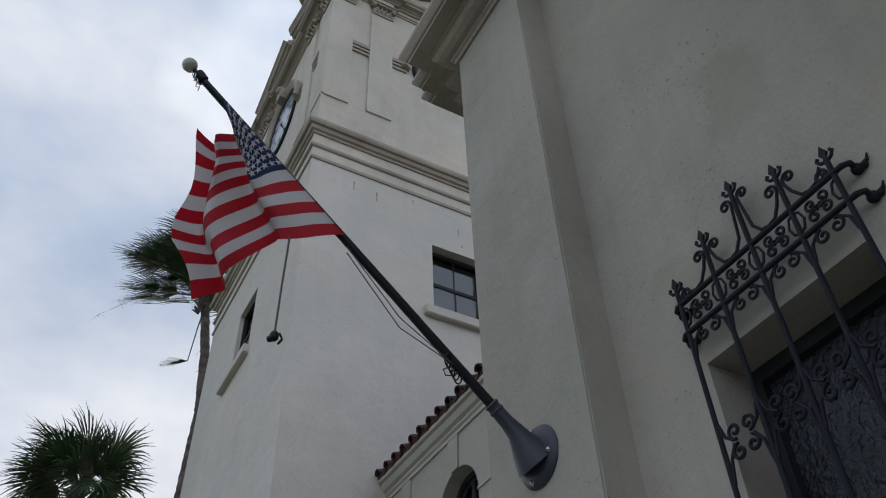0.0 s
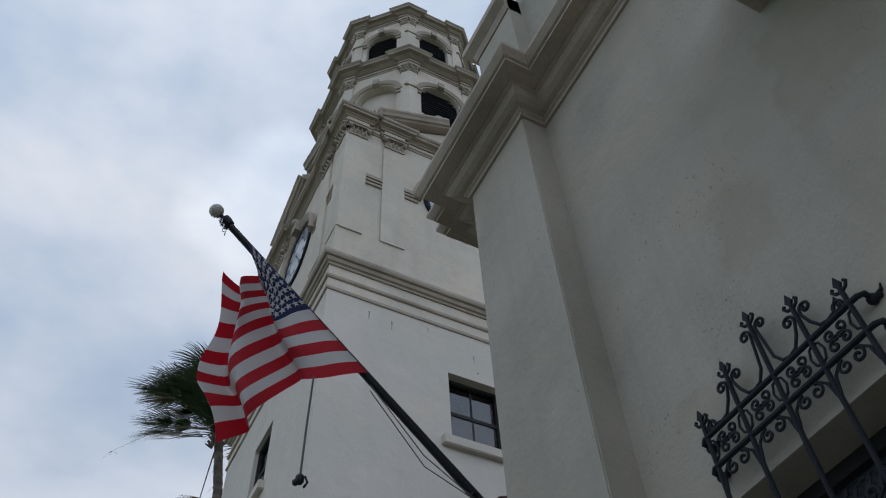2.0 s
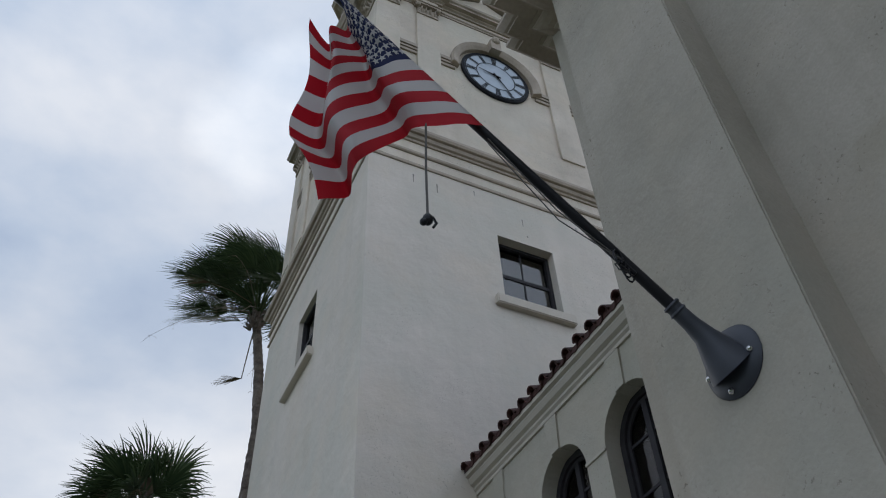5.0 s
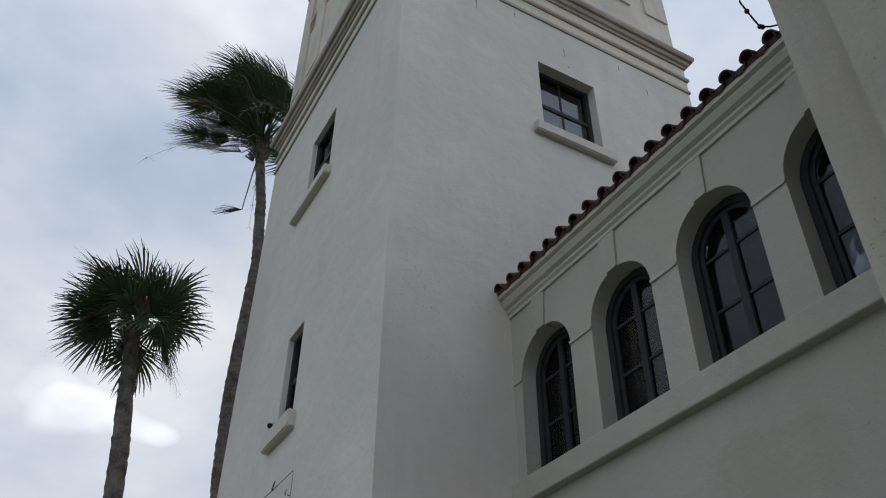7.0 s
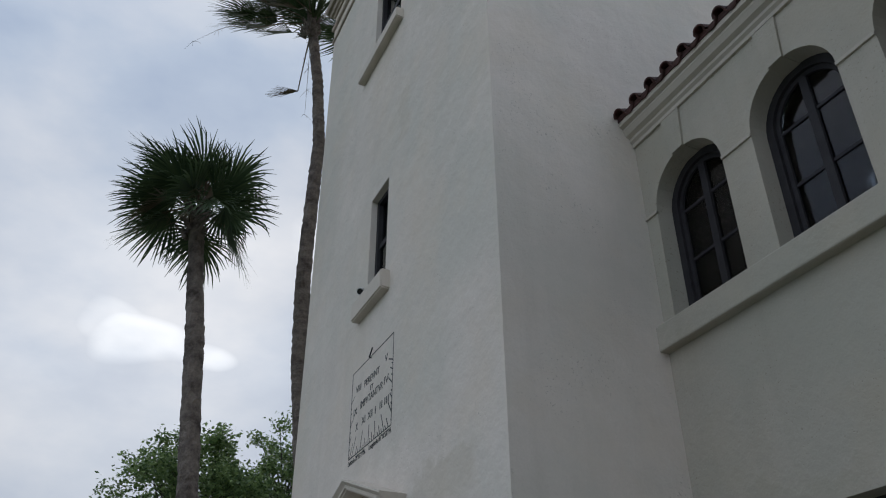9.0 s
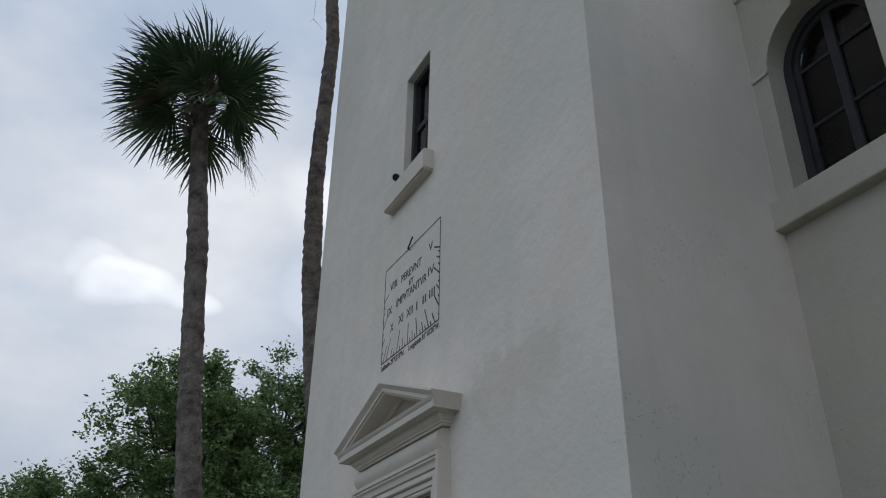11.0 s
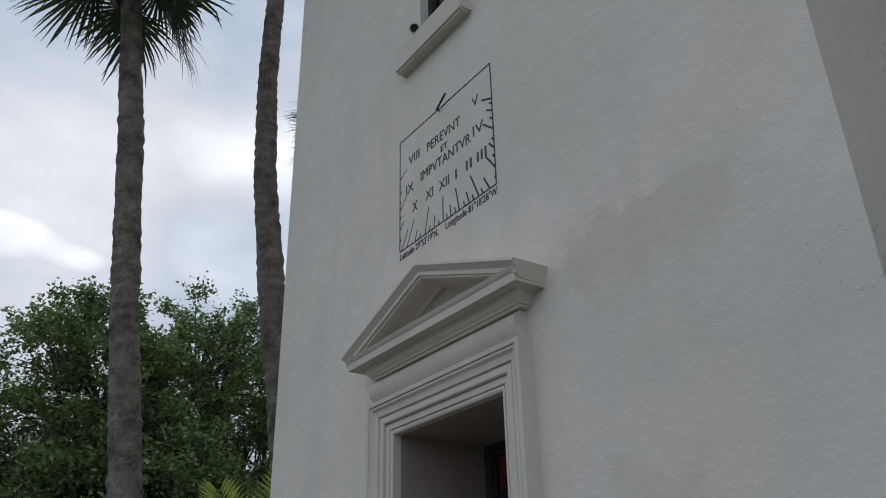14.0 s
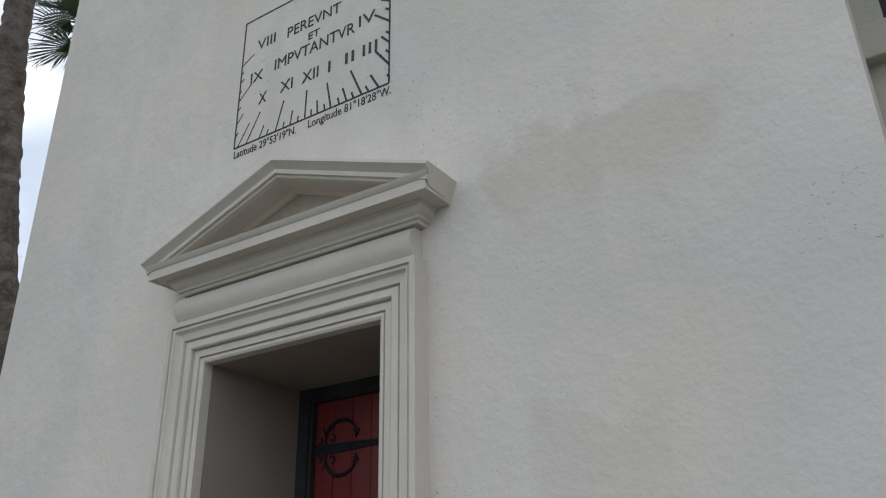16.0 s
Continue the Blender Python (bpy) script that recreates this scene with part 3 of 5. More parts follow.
        bm = lathe(bmesh.new(), axis, Vector(m(UW / 2 - s * 0.45, 25.40, 0.1)), [(0.34, -0.1), (0.36, 0.1), (0.30, 0.22), (0.2, 0.24), (0.18, 0.34), (0.05, 0.38)], 20)
        part("scroll_ornament", bm, TRIM, tower)
    part("pediment_field", slab(bmesh.new(), [(0.9, 23.6), (UW - 0.9, 23.6), (UW / 2 + 0.1, 24.95), (UW / 2 - 0.1, 24.95)], [], m, 0.02, 0.2), STUCCO_UP, tower)


def bump_path(verts, w, depth, extra=()):
    """A polygon whose corners, and the given stretches of each side, stand forward by depth."""
    out, k = [], len(verts)
    for i in range(k):
        a, b = Vector(verts[i]), Vector(verts[(i + 1) % k])
        t = (b - a).normalized()
        n = Vector((t.y, -t.x))
        prev = (a - Vector(verts[i - 1])).normalized()
        pn = Vector((prev.y, -prev.x))
        mit = (n + pn).normalized()
        out.append(tuple(a + mit * depth / mit.dot(n)))
        out += [tuple(a + t * w + n * depth), tuple(a + t * w)]
        for s0, s1 in extra:
            out += [tuple(a + t * s0), tuple(a + t * s0 + n * depth), tuple(a + t * s1 + n * depth), tuple(a + t * s1)]
        out += [tuple(b - t * w), tuple(b - t * w + n * depth)]
    return out


BP = bump_path(UP, 0.70, 0.09, [(P2[0] - 0.08, P2[1] + 0.08), (UW - P2[1] - 0.08, UW - P2[0] + 0.08)])
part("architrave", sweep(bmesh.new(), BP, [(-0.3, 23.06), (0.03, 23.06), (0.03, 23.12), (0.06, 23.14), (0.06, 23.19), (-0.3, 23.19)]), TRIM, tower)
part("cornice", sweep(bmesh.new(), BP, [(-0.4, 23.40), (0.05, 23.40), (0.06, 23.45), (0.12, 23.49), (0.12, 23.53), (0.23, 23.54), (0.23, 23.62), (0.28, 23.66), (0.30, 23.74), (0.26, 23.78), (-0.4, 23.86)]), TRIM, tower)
part("stage_roof", box(bmesh.new(), UX0 + 0.2, UX1 - 0.2, UY0 + 0.2, UY1 - 0.2, 23.5, 24.1), STUCCO_UP, tower)

# octagonal belfry: two stages and a cupola
def octagon(r):
    return [(CX + r * math.cos(radians(22.5 + 45 * i)), CY + r * math.sin(radians(22.5 + 45 * i))) for i in range(8)]


def octa_side(r, k):
    """Maps (along from the middle, height, inward) onto the k-th side of an octagon."""
    ang = radians(45 * k)
    ap = r * math.cos(radians(22.5))
    n, t = Vector((math.cos(ang), math.sin(ang))), Vector((-math.sin(ang), math.cos(ang)))
    return lambda a, b, c: (CX + n.x * (ap - c) + t.x * a, CY + n.y * (ap - c) + t.y * a, b)


def octagon_stage(r, z0, z1, sill, spring, half, open_sides):
    fw = r * math.sin(radians(22.5))
    part("stage_plinth", sweep(bmesh.new(), bump_path(octagon(r), 0.34, 0.1), [(-0.4, z0), (0.10, z0), (0.10, sill - 0.22), (0.03, sill - 0.15), (-0.4, sill - 0.15)]), STUCCO_UP, tower)
    for k in range(8):
        m = octa_side(r, k)
        loop = arch_loop(0, half, sill, spring)
        part("belfry_wall", slab(bmesh.new(), rect_loop(-fw + 0.02, fw - 0.02, z0, z1), [loop], m, 0.0, 0.35), STUCCO_UP, tower)
        head = [(-half - 0.05, spring)] + [((half + 0.05) * math.cos(math.pi * i / 20), spring + (half + 0.05) * math.sin(math.pi * i / 20)) for i in range(20, -1, -1)]
        bm = sweep(bmesh.new(), [Vector(p) for p in head], [(0.0, 0.02), (0.0, -0.05), (-0.12, -0.10), (-0.17, -0.10), (-0.19, 0.02)], False, m)
        box(bm, -0.12, 0.12, spring + half - 0.02, spring + half + 0.3, -0.17, 0.02, m)
        part("arch_moulding", bm, TRIM, tower)
        for s in (-1, 1):
            bm = bmesh.new()
            a0, a1 = sorted((s * (half + 0.0), s * (fw - 0.3)))
            box(bm, a0, a1, spring - 0.20, spring - 0.06, -0.07, 0.05, m)
            box(bm, a0, a1, spring - 0.06, spring, -0.11, 0.05, m)
            part("impost_band", bm, TRIM, tower)
        if k in open_sides:
            louvre = bmesh.new()
            n = int((spring + half - sill) / 0.17)
            for i in range(n):
                zz = sill + 0.05 + i * 0.17
                hw = half if zz < spring else math.sqrt(max(0.0, half * half - (zz - spring) ** 2))
                if hw > 0.08:
                    v = [louvre.verts.new(m(a, b, c)) for a, b, c in ((-hw, zz, 0.16), (hw, zz, 0.16), (hw, zz + 0.13, 0.30), (-hw, zz + 0.13, 0.30), (-hw, zz + 0.02, 0.16), (hw, zz + 0.02, 0.16), (hw, zz + 0.15, 0.30), (-hw, zz + 0.15, 0.30))]
                    for q in ((0, 1, 2, 3), (4, 5, 6, 7), (0, 1, 5, 4), (2, 3, 7, 6)):
                        louvre.faces.new([v[i2] for i2 in q])
            part("louvre", louvre, SLAT, tower)
        else:
            part("niche_back", slab(bmesh.new(), arch_loop(0, half + 0.05, sill, spring), [], m, 0.30, 0.34), STUCCO_UP, tower)
            shell = bmesh.new()
            for i in range(7):
                g = math.pi * (i + 0.5) / 7
                tube(shell, [m(0, sill + 0.12, 0.12), m(0.22 * math.cos(g), sill + 0.2 + 0.28 * math.sin(g), 0.05), m(0.34 * math.cos(g), sill + 0.22 + 0.42 * math.sin(g), -0.06)], [0.03, 0.06, 0.03], 6)
            part("shell_ornament", shell, TRIM, tower)
        # black sheet in place of the belfry's shaded inside
        part("black_backing", box(bmesh.new(), -half - 0.1, half + 0.1, sill - 0.1, spring + half + 0.1, 0.60, 0.65, m), DARK, tower)
    for i in range(8):
        ang = radians(22.5 + 45 * i)
        d = Vector((math.cos(ang), math.sin(ang)))
        vx, vy = CX + d.x * r, CY + d.y * r
        t1 = Vector((math.cos(ang + radians(112.5)), math.sin(ang + radians(112.5))))
        t2 = Vector((math.cos(ang - radians(112.5)), math.sin(ang - radians(112.5))))
        n1, n2 = Vector((t1.y, -t1.x)), Vector((-t2.y, t2.x))
        w = 0.30

        def chevron(bm, w, out, za, zb):
            v0 = Vector((vx, vy))
            loop = [v0 + t2 * w - d * 0.1, v0 + t2 * w + n2 * out, v0 + d * out / math.cos(radians(22.5)), v0 + t1 * w + n1 * out, v0 + t1 * w - d * 0.1, v0 - d * 0.3]
            lo, hi = [bm.verts.new((p.x, p.y, za)) for p in loop], [bm.verts.new((p.x, p.y, zb)) for p in loop]
            bm.faces.new(lo)
            bm.faces.new(hi)
            for j in range(6):
                bm.faces.new((lo[j], lo[(j + 1) % 6], hi[(j + 1) % 6], hi[j]))
        bm = bmesh.new()
        chevron(bm, w, 0.06, sill - 0.2, z1 - 0.5)
        part("pilaster", bm, STUCCO_UP, tower)
        bm = bmesh.new()
        chevron(bm, w + 0.02, 0.09, z1 - 0.53, z1 - 0.47)
        chevron(bm, w - 0.02, 0.07, z1 - 0.47, z1 - 0.1)
        chevron(bm, w + 0.10, 0.16, z1 - 0.12, z1)
        for side_t, side_n in ((t1, n1), (t2, n2)):
            for q, zz, dd in ((0.08, 0.42, 0.09), (0.2, 0.42, 0.09), (0.29, 0.42, 0.08), (0.04, 0.28, 0.12), (0.14, 0.28, 0.12), (0.25, 0.28, 0.12), (0.31, 0.17, 0.13), (0.02, 0.16, 0.13)):
                p = Vector((vx, vy)) + side_t * q + side_n * dd
                ball(bm, (p.x, p.y, z1 - zz), 0.065, 6, 5, (1, 1, 1.3))
        part("capital", bm, TRIM, tower, "carved leaf capital")


def octagon_cornice(r, z, out, w=0.36):
    BPo = bump_path(octagon(r), w, 0.12)
    part("architrave", sweep(bmesh.new(), BPo, [(-0.4, z), (0.02, z), (0.02, z + 0.1), (0.06, z + 0.12), (0.06, z + 0.17), (-0.4, z + 0.17)]), TRIM, tower)
    part("frieze_band", sweep(bmesh.new(), BPo, [(-0.4, z + 0.17), (0.0, z + 0.17), (0.0, z + 0.36), (-0.4, z + 0.36)]), STUCCO_UP, tower)
    part("cornice", sweep(bmesh.new(), BPo, [(-0.6, z + 0.36), (0.05, z + 0.36), (out * 0.4, z + 0.44), (out * 0.42, z + 0.48), (out * 0.8, z + 0.49), (out * 0.82, z + 0.58), (out, z + 0.66), (out, z + 0.70), (-0.6, z + 0.80)]), TRIM, tower)


octagon_stage(3.25, 23.9, 29.95, 26.5, 28.2, 0.78, {0, 2, 4, 6})
octagon_cornice(3.25, 29.95, 0.40)
octagon_stage(2.98, 30.7, 35.0, 31.9, 33.55, 0.64, set(range(8)))
octagon_cornice(2.98, 35.0, 0.34)
bm = lathe(bmesh.new(), (0, 0, 1), (CX, CY, 35.7), [(2.9, 0), (2.7, 0.4), (2.3, 1.5), (1.5, 2.6), (0.6, 3.2), (0.45, 3.6), (0.45, 4.6), (0.1, 5.2), (0.05, 6.2)], 16)
part("cupola_roof", bm, BLUE_SPIRE, tower)
for i in range(8):
    ang = radians(22.5 + 45 * i)
    p = (CX + 3.0 * math.cos(ang), CY + 3.0 * math.sin(ang))
    bm = lathe(bmesh.new(), (0, 0, 1), (*p, 35.75), [(0.20, 0), (0.20, 0.35), (0.15, 0.40), (0.16, 0.75), (0.02, 1.15)], 8)
    part("pinnacle", bm, BLUE_SPIRE, tower)


def sash_window(m, a0, a1, z0, z1, parent, depth=0.24):
    """A dark two-over-two sash set back in its opening."""
    fr = bmesh.new()
    w = 0.075
    slab(fr, rect_loop(a0, a1, z0, z1), [rect_loop(a0 + w, a1 - w, z0 + w, z1 - w)], m, depth, depth + 0.14)
    win = part("window", fr, BRONZE, parent, "dark sash window with four panes")
    mid, cen = (z0 + z1) / 2, (a0 + a1) / 2
    part("sash_rail", box(bmesh.new(), a0 + w, a1 - w, mid - 0.045, mid + 0.045, depth + 0.03, depth + 0.11, m), BRONZE, win)
    for lo, hi, dd in ((z0 + w, mid - 0.045, 0.05), (mid + 0.045, z1 - w, 0.07)):
        part("glazing_bar", box(bmesh.new(), cen - 0.018, cen + 0.018, lo, hi, depth + dd - 0.01, depth + dd + 0.03, m), BRONZE, win)
        for pa, pb in ((a0 + w, cen - 0.018), (cen + 0.018, a1 - w)):
            part("pane", box(bmesh.new(), pa, pb, lo, hi, depth + dd, depth + dd + 0.006, m), SASH_GLASS, win)
    part("black_room_back", box(bmesh.new(), a0 - 0.3, a1 + 0.3, z0 - 0.5, z1 + 0.3, 0.9, 0.95, m), DARK, parent)
    return win


def stone_sill(m, a0, a1, z0, z1, parent, out=0.13):
    part("sill", box(bmesh.new(), a0, a1, z0, z1, -out, 0.3, m, 0.02), DOOR_TRIM, parent)


w1 = sash_window(south, *RW, tower, 0.20)
stone_sill(south, 6.22, 7.99, 12.06, 12.30, w1)
w2 = sash_window(west, *LW_UP, tower, 0.10)
stone_sill(west, 13.58, 15.42, 12.10, 12.33, w2)
w3 = sash_window(west, *LW_LOW, tower, 0.10)
stone_sill(west, 13.77, 14.98, 7.03, 7.33, w3)

# dark water stains below the string course
for a, z, ln, w in ((4.55, 15.22, 0.26, 0.020), (5.10, 15.15, 0.28, 0.022), (7.15, 14.92, 0.22, 0.016), (7.22, 14.42, 0.05, 0.03), (8.6, 15.28, 0.18, 0.015), (6.0, 15.34, 0.14, 0.014), (9.3, 14.9, 0.2, 0.013)):
    rs = random.Random(int(a * 100))
    left = [(a - w * rs.uniform(0.3, 1.0) * (1 - 0.6 * i / 6), z - ln * i / 6) for i in range(7)]
    right = [(a + w * rs.uniform(0.3, 1.0) * (1 - 0.6 * i / 6) + 0.004, z - ln * i / 6) for i in range(6, -1, -1)]
    part("stain", slab(bmesh.new(), left + right, [], south, -0.004, 0.01), DIRT, tower)

# the doorway of the tower
doorway = thing("doorway_surround", (TX0, 14.34, 0), "moulded cream stone door surround with a triangular pediment", "door surround")
wm = west
arch_path = [Vector((15.108, 0.0)), Vector((15.108, 3.28)), Vector((13.55, 3.28)), Vector((13.55, 0.0))]
PROFILE = [(-0.004, 0.03), (-0.004, -0.045), (0.012, -0.055), (0.03, -0.055), (0.034, -0.038), (0.042, -0.038), (0.046, -0.060), (0.092, -0.062), (0.096, -0.048), (0.104, -0.048), (0.108, -0.082), (0.118, -0.090), (0.165, -0.086), (0.170, -0.070), (0.180, -0.070), (0.186, -0.096), (0.215, -0.100), (0.235, -0.104), (0.248, -0.116), (0.256, -0.130), (0.270, -0.132), (0.274, -0.120), (0.282, -0.120), (0.286, -0.140), (0.322, -0.142), (0.328, -0.134), (0.328, 0.02)]
part("architrave", sweep(bmesh.new(), arch_path, [(d * 0.955, c) for d, c in PROFILE], False, lambda a, b, c: wm(a, b, c)), DOOR_TRIM, doorway)
bm = bmesh.new()
fz = [(0.0, 3.605), (-0.07, 3.605), (-0.115, 3.66), (-0.13, 3.71), (-0.115, 3.77), (-0.07, 3.81), (0.0, 3.81)]
lo, hi = [bm.verts.new(wm(13.28, z, c)) for c, z in fz], [bm.verts.new(wm(15.40, z, c)) for c, z in fz]
bm.faces.new(lo)
bm.faces.new(hi)
for j in range(len(fz)):
    bm.faces.new((lo[j], lo[(j + 1) % len(fz)], hi[(j + 1) % len(fz)], hi[j]))
part("frieze", bm, DOOR_TRIM, doorway, smooth=True)
PC, PH = 14.305, 1.06
pl = [(TX0 + 0.02, PC + PH), (TX0 - 0.09, PC + PH), (TX0 - 0.09, PC - PH), (TX0 + 0.02, PC - PH)]
part("cornice", sweep(bmesh.new(), [Vector(p) for p in pl], [(-0.08, 3.82), (0.005, 3.82), (0.012, 3.838), (0.03, 3.842), (0.034, 3.856), (0.055, 3.872), (0.068, 3.895), (0.072, 3.912), (0.09, 3.915), (0.094, 3.928), (0.160, 3.932), (0.163, 3.925), (0.185, 3.925), (0.185, 3.992), (0.192, 3.996), (0.205, 4.012), (0.215, 4.03), (-0.08, 4.045)], False), DOOR_TRIM, doorway)
# raking mouldings
PE = PH + 0.235
rake = [Vector((PC + PE, 4.07)), Vector((PC, 4.535)), Vector((PC - PE, 4.07))]
part("raking_cornice", sweep(bmesh.new(), rake, [(0.0, 0.02), (0.0, -0.325), (-0.022, -0.328), (-0.030, -0.318), (-0.052, -0.290), (-0.066, -0.275), (-0.070, -0.284), (-0.100, -0.284), (-0.104, -0.262), (-0.120, -0.258), (-0.128, -0.225), (-0.134, -0.08), (-0.150, -0.05), (-0.165, 0.02)], False, lambda a, b, c: wm(a, b, c)), DOOR_TRIM, doorway)
# darker TRIM on a shallow panel: dirt plus the recess shade, both as colour
part("tympanum", slab(bmesh.new(), [(PC - PH + 0.1, 4.01), (PC + PH - 0.1, 4.01), (PC, 4.40)], [], wm, -0.035, 0.02), TRIM, doorway, "stained triangular panel, its recess shade put into a darker colour")

door = thing("church_door", (TX0 + 0.75, 14.34, 0), "red-painted plank church door with black iron strap hinges", "door")
DD = 0.93
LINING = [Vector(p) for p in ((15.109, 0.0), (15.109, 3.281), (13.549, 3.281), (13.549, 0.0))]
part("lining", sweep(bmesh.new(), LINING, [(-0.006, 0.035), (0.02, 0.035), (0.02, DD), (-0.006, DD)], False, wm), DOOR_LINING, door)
part("door_frame", slab(bmesh.new(), [(13.45, 0), (13.68, 0), (13.68, 3.20), (15.00, 3.20), (15.00, 0), (15.23, 0), (15.23, 3.38), (13.45, 3.38)], [], wm, DD, DD + 0.16), BRONZE, door)
part("frame_bead", slab(bmesh.new(), [(13.68, 0), (13.71, 0), (13.71, 3.17), (14.97, 3.17), (14.97, 0), (15.0, 0), (15.0, 3.20), (13.68, 3.20)], [], wm, DD + 0.02, DD + 0.1), BRONZE, door)
leaf = part("door_leaf", box(bmesh.new(), 13.71, 14.97, 0.03, 3.17, DD + 0.08, DD + 0.13, wm), RED_PAINT, door)
for j in range(7):
    b0 = 13.71 + 0.18 * j
    part("board", box(bmesh.new(), b0 + 0.002, b0 + 0.178, 0.04, 3.16, DD + 0.066, DD + 0.085, wm, 0.003), RED_PAINT, leaf)
HC = DD + 0.058
for zz in (2.80, 0.8):
    bm = slab(bmesh.new(), [(14.99, zz + 0.036), (14.70, zz + 0.034), (14.25, zz + 0.016), (14.02, zz), (14.25, zz - 0.016), (14.70, zz - 0.034), (14.99, zz - 0.036)], [], wm, DD + 0.05, DD + 0.068)
    for u in (1, -1):
        # the large C, thick at its back, with a leaf at the free end
        arc = [(14.71 + 0.15 * math.cos(g), zz + u * (0.07 + 0.135 * math.sin(g))) for g in [math.pi * (-0.12 + 1.04 * i / 18) for i in range(19)]]
        tube(bm, [wm(a, b, HC) for a, b in arc], [0.007 + 0.009 * math.sin(math.pi * i / 18) for i in range(19)], 6)
        ea, eb = arc[-1]
        slab(bm, [(ea + 0.005, eb - u * 0.045), (ea - 0.028, eb + u * 0.012), (ea - 0.004, eb + u * 0.006), (ea + 0.03, eb + u * 0.022)], [], wm, DD + 0.05, DD + 0.066)
        # curls and a spur beside the hinge knuckle
        for ca, cz, r0, turn in ((14.80, 0.075, 0.034, 1), (14.92, 0.062, 0.03, -1)):
            tube(bm, [wm(ca + r0 * (1 - 0.7 * i / 12) * math.cos(turn * (1.57 + 4.6 * i / 12)), zz + u * (cz + r0 * (1 - 0.7 * i / 12) * math.sin(1.57 + 4.6 * i / 12)), HC) for i in range(13)], 0.007, 5)
        tube(bm, [wm(14.86, zz + u * 0.02, HC), wm(14.865, zz + u * 0.10, HC), wm(14.89, zz + u * 0.17, HC)], [0.012, 0.009, 0.004], 5)
    part("strap_hinge", bm, IRON, leaf, "black iron strap hinge with curled ends")
part("black_door_back", box(bmesh.new(), 13.4, 15.3, 0, 3.4, 1.2, 1.25, wm), DARK, door)

# the painted sundial
dial = thing("sundial", (TX0, 14.31, 5.6), "black painted sundial with Latin motto on the stucco", "sundial")
SY, SZ, SW, SH = 15.075, 5.03, 1.53, 1.238
dm = lambda s, h, c: (TX0 - c, SY - s, SZ + h)


def stroke(bm, p, q, w):
    p, q = Vector(p), Vector(q)
    d = (q - p).normalized()
    n = Vector((-d.y, d.x)) * (w / 2)
    loop = [p - n, q - n, q + n, p + n]
    lo, hi = [bm.verts.new(dm(v.x, v.y, -0.01)) for v in loop], [bm.verts.new(dm(v.x, v.y, 0.003)) for v in loop]
    bm.faces.new(hi)
    for j in range(4):
        bm.faces.new((lo[j], lo[(j + 1) % 4], hi[(j + 1) % 4], hi[j]))


bm = bmesh.new()
for p, q in (((0, 0), (SW, 0)), ((SW, 0), (SW, SH)), ((SW, SH), (0, SH)), ((0, SH), (0, 0))):
    stroke(bm, p, q, 0.014)
part("border", bm, BLACK_PAINT, dial)
ROOT = Vector((0.765, 1.20))
hours = [(s, 0.0, rise / math.cos(math.atan2(ROOT.x - s, ROOT.y))) for s, rise in ((0.035, .19), (0.128, .25), (0.272, .105), (0.35, .05), (0.444, .255), (0.522, .055), (0.596, .125), (0.672, .05), (0.744, .255), (0.807, .06), (0.870, .12), (0.940, .06), (0.998, .24), (1.079, .06), (1.148, .128), (1.214, .06), (1.288, .255), (1.350, .06), (1.441, .138))]
hours += [(0.0, h, ln) for h, ln in ((0.10, .05), (0.22, .11), (0.347, .045), (0.44, .185), (0.52, .03), (0.626, .05), (0.71, .03), (0.797, .15))]
hours += [(SW, h, ln) for h, ln in ((0.056, .03), (0.16, .215), (0.263, .05), (0.354, .11), (0.434, .045), (0.546, .185), (0.65, .05), (0.732, .095), (0.81, .045), (0.86, .16))]
for s, h, ln in hours:
    bm = bmesh.new()
    p = Vector((s, h))
    stroke(bm, p, p + (ROOT - p).normalized() * ln, 0.008 + 0.010 * s / SW)
    part("hour_line", bm, BLACK_PAINT, dial)


def lettering(text, s, h, size, width, name="lettering"):
    cu = bpy.data.curves.new(name, "FONT")
    cu.body, cu.size, cu.align_x, cu.align_y, cu.extrude = text, size, "CENTER", "CENTER", 0.004
    tmp = bpy.data.objects.new(name, cu)
    scene.collection.objects.link(tmp)
    me = bpy.data.meshes.new_from_object(tmp.evaluated_get(bpy.context.evaluated_depsgraph_get()))
    bpy.data.objects.remove(tmp)
    bpy.data.curves.remove(cu)
    x, y, z = dm(s, h, 0.0)
    rot = Matrix(((0, 0, -1, x), (-1, 0, 0, y), (0, 1, 0, z), (0, 0, 0, 1)))
    xs = [v.co.x for v in me.vertices]
    me.transform(rot @ Matrix.Diagonal((width / (max(xs) - min(xs)), 1, 1, 1)) @ Matrix.Translation((-(max(xs) + min(xs)) / 2, 0, 0)))
    me.materials.clear()
    me.materials.append(BLACK_PAINT)
    ob = new(name, me)
    ob.parent = dial
    ob.matrix_parent_inverse = Matrix.Translation(-dial.location)
    return ob


for text, s, h, size, wd in (("VIII", .263, .93, .145, .20), ("PEREVNT", .777, .907, .145, .555), ("ET", .79, .765, .10, .115), ("IMPVTANTVR", .793, .64, .15, .82), ("V", 1.292, .974, .145, .10), ("IV", 1.319, .665, .15, .155),
                             ("IX", .185, .615, .145, .135), ("X", .274, .372, .15, .085), ("XI", .528, .388, .15, .13), ("XII", .774, .382, .15, .165), ("I", .966, .376, .145, .022), ("II", 1.162, .378, .145, .085), ("III", 1.353, .378, .145, .135)):
    lettering(text, s, h, size, wd)
lettering("Latitude 29\u00b053'19\"N.", 0.334, -0.066, 0.098, 0.655)
lettering("Longitude 81\u00b018'28\"W.", 1.166, -0.064, 0.098, 0.765)
GS = 0.72
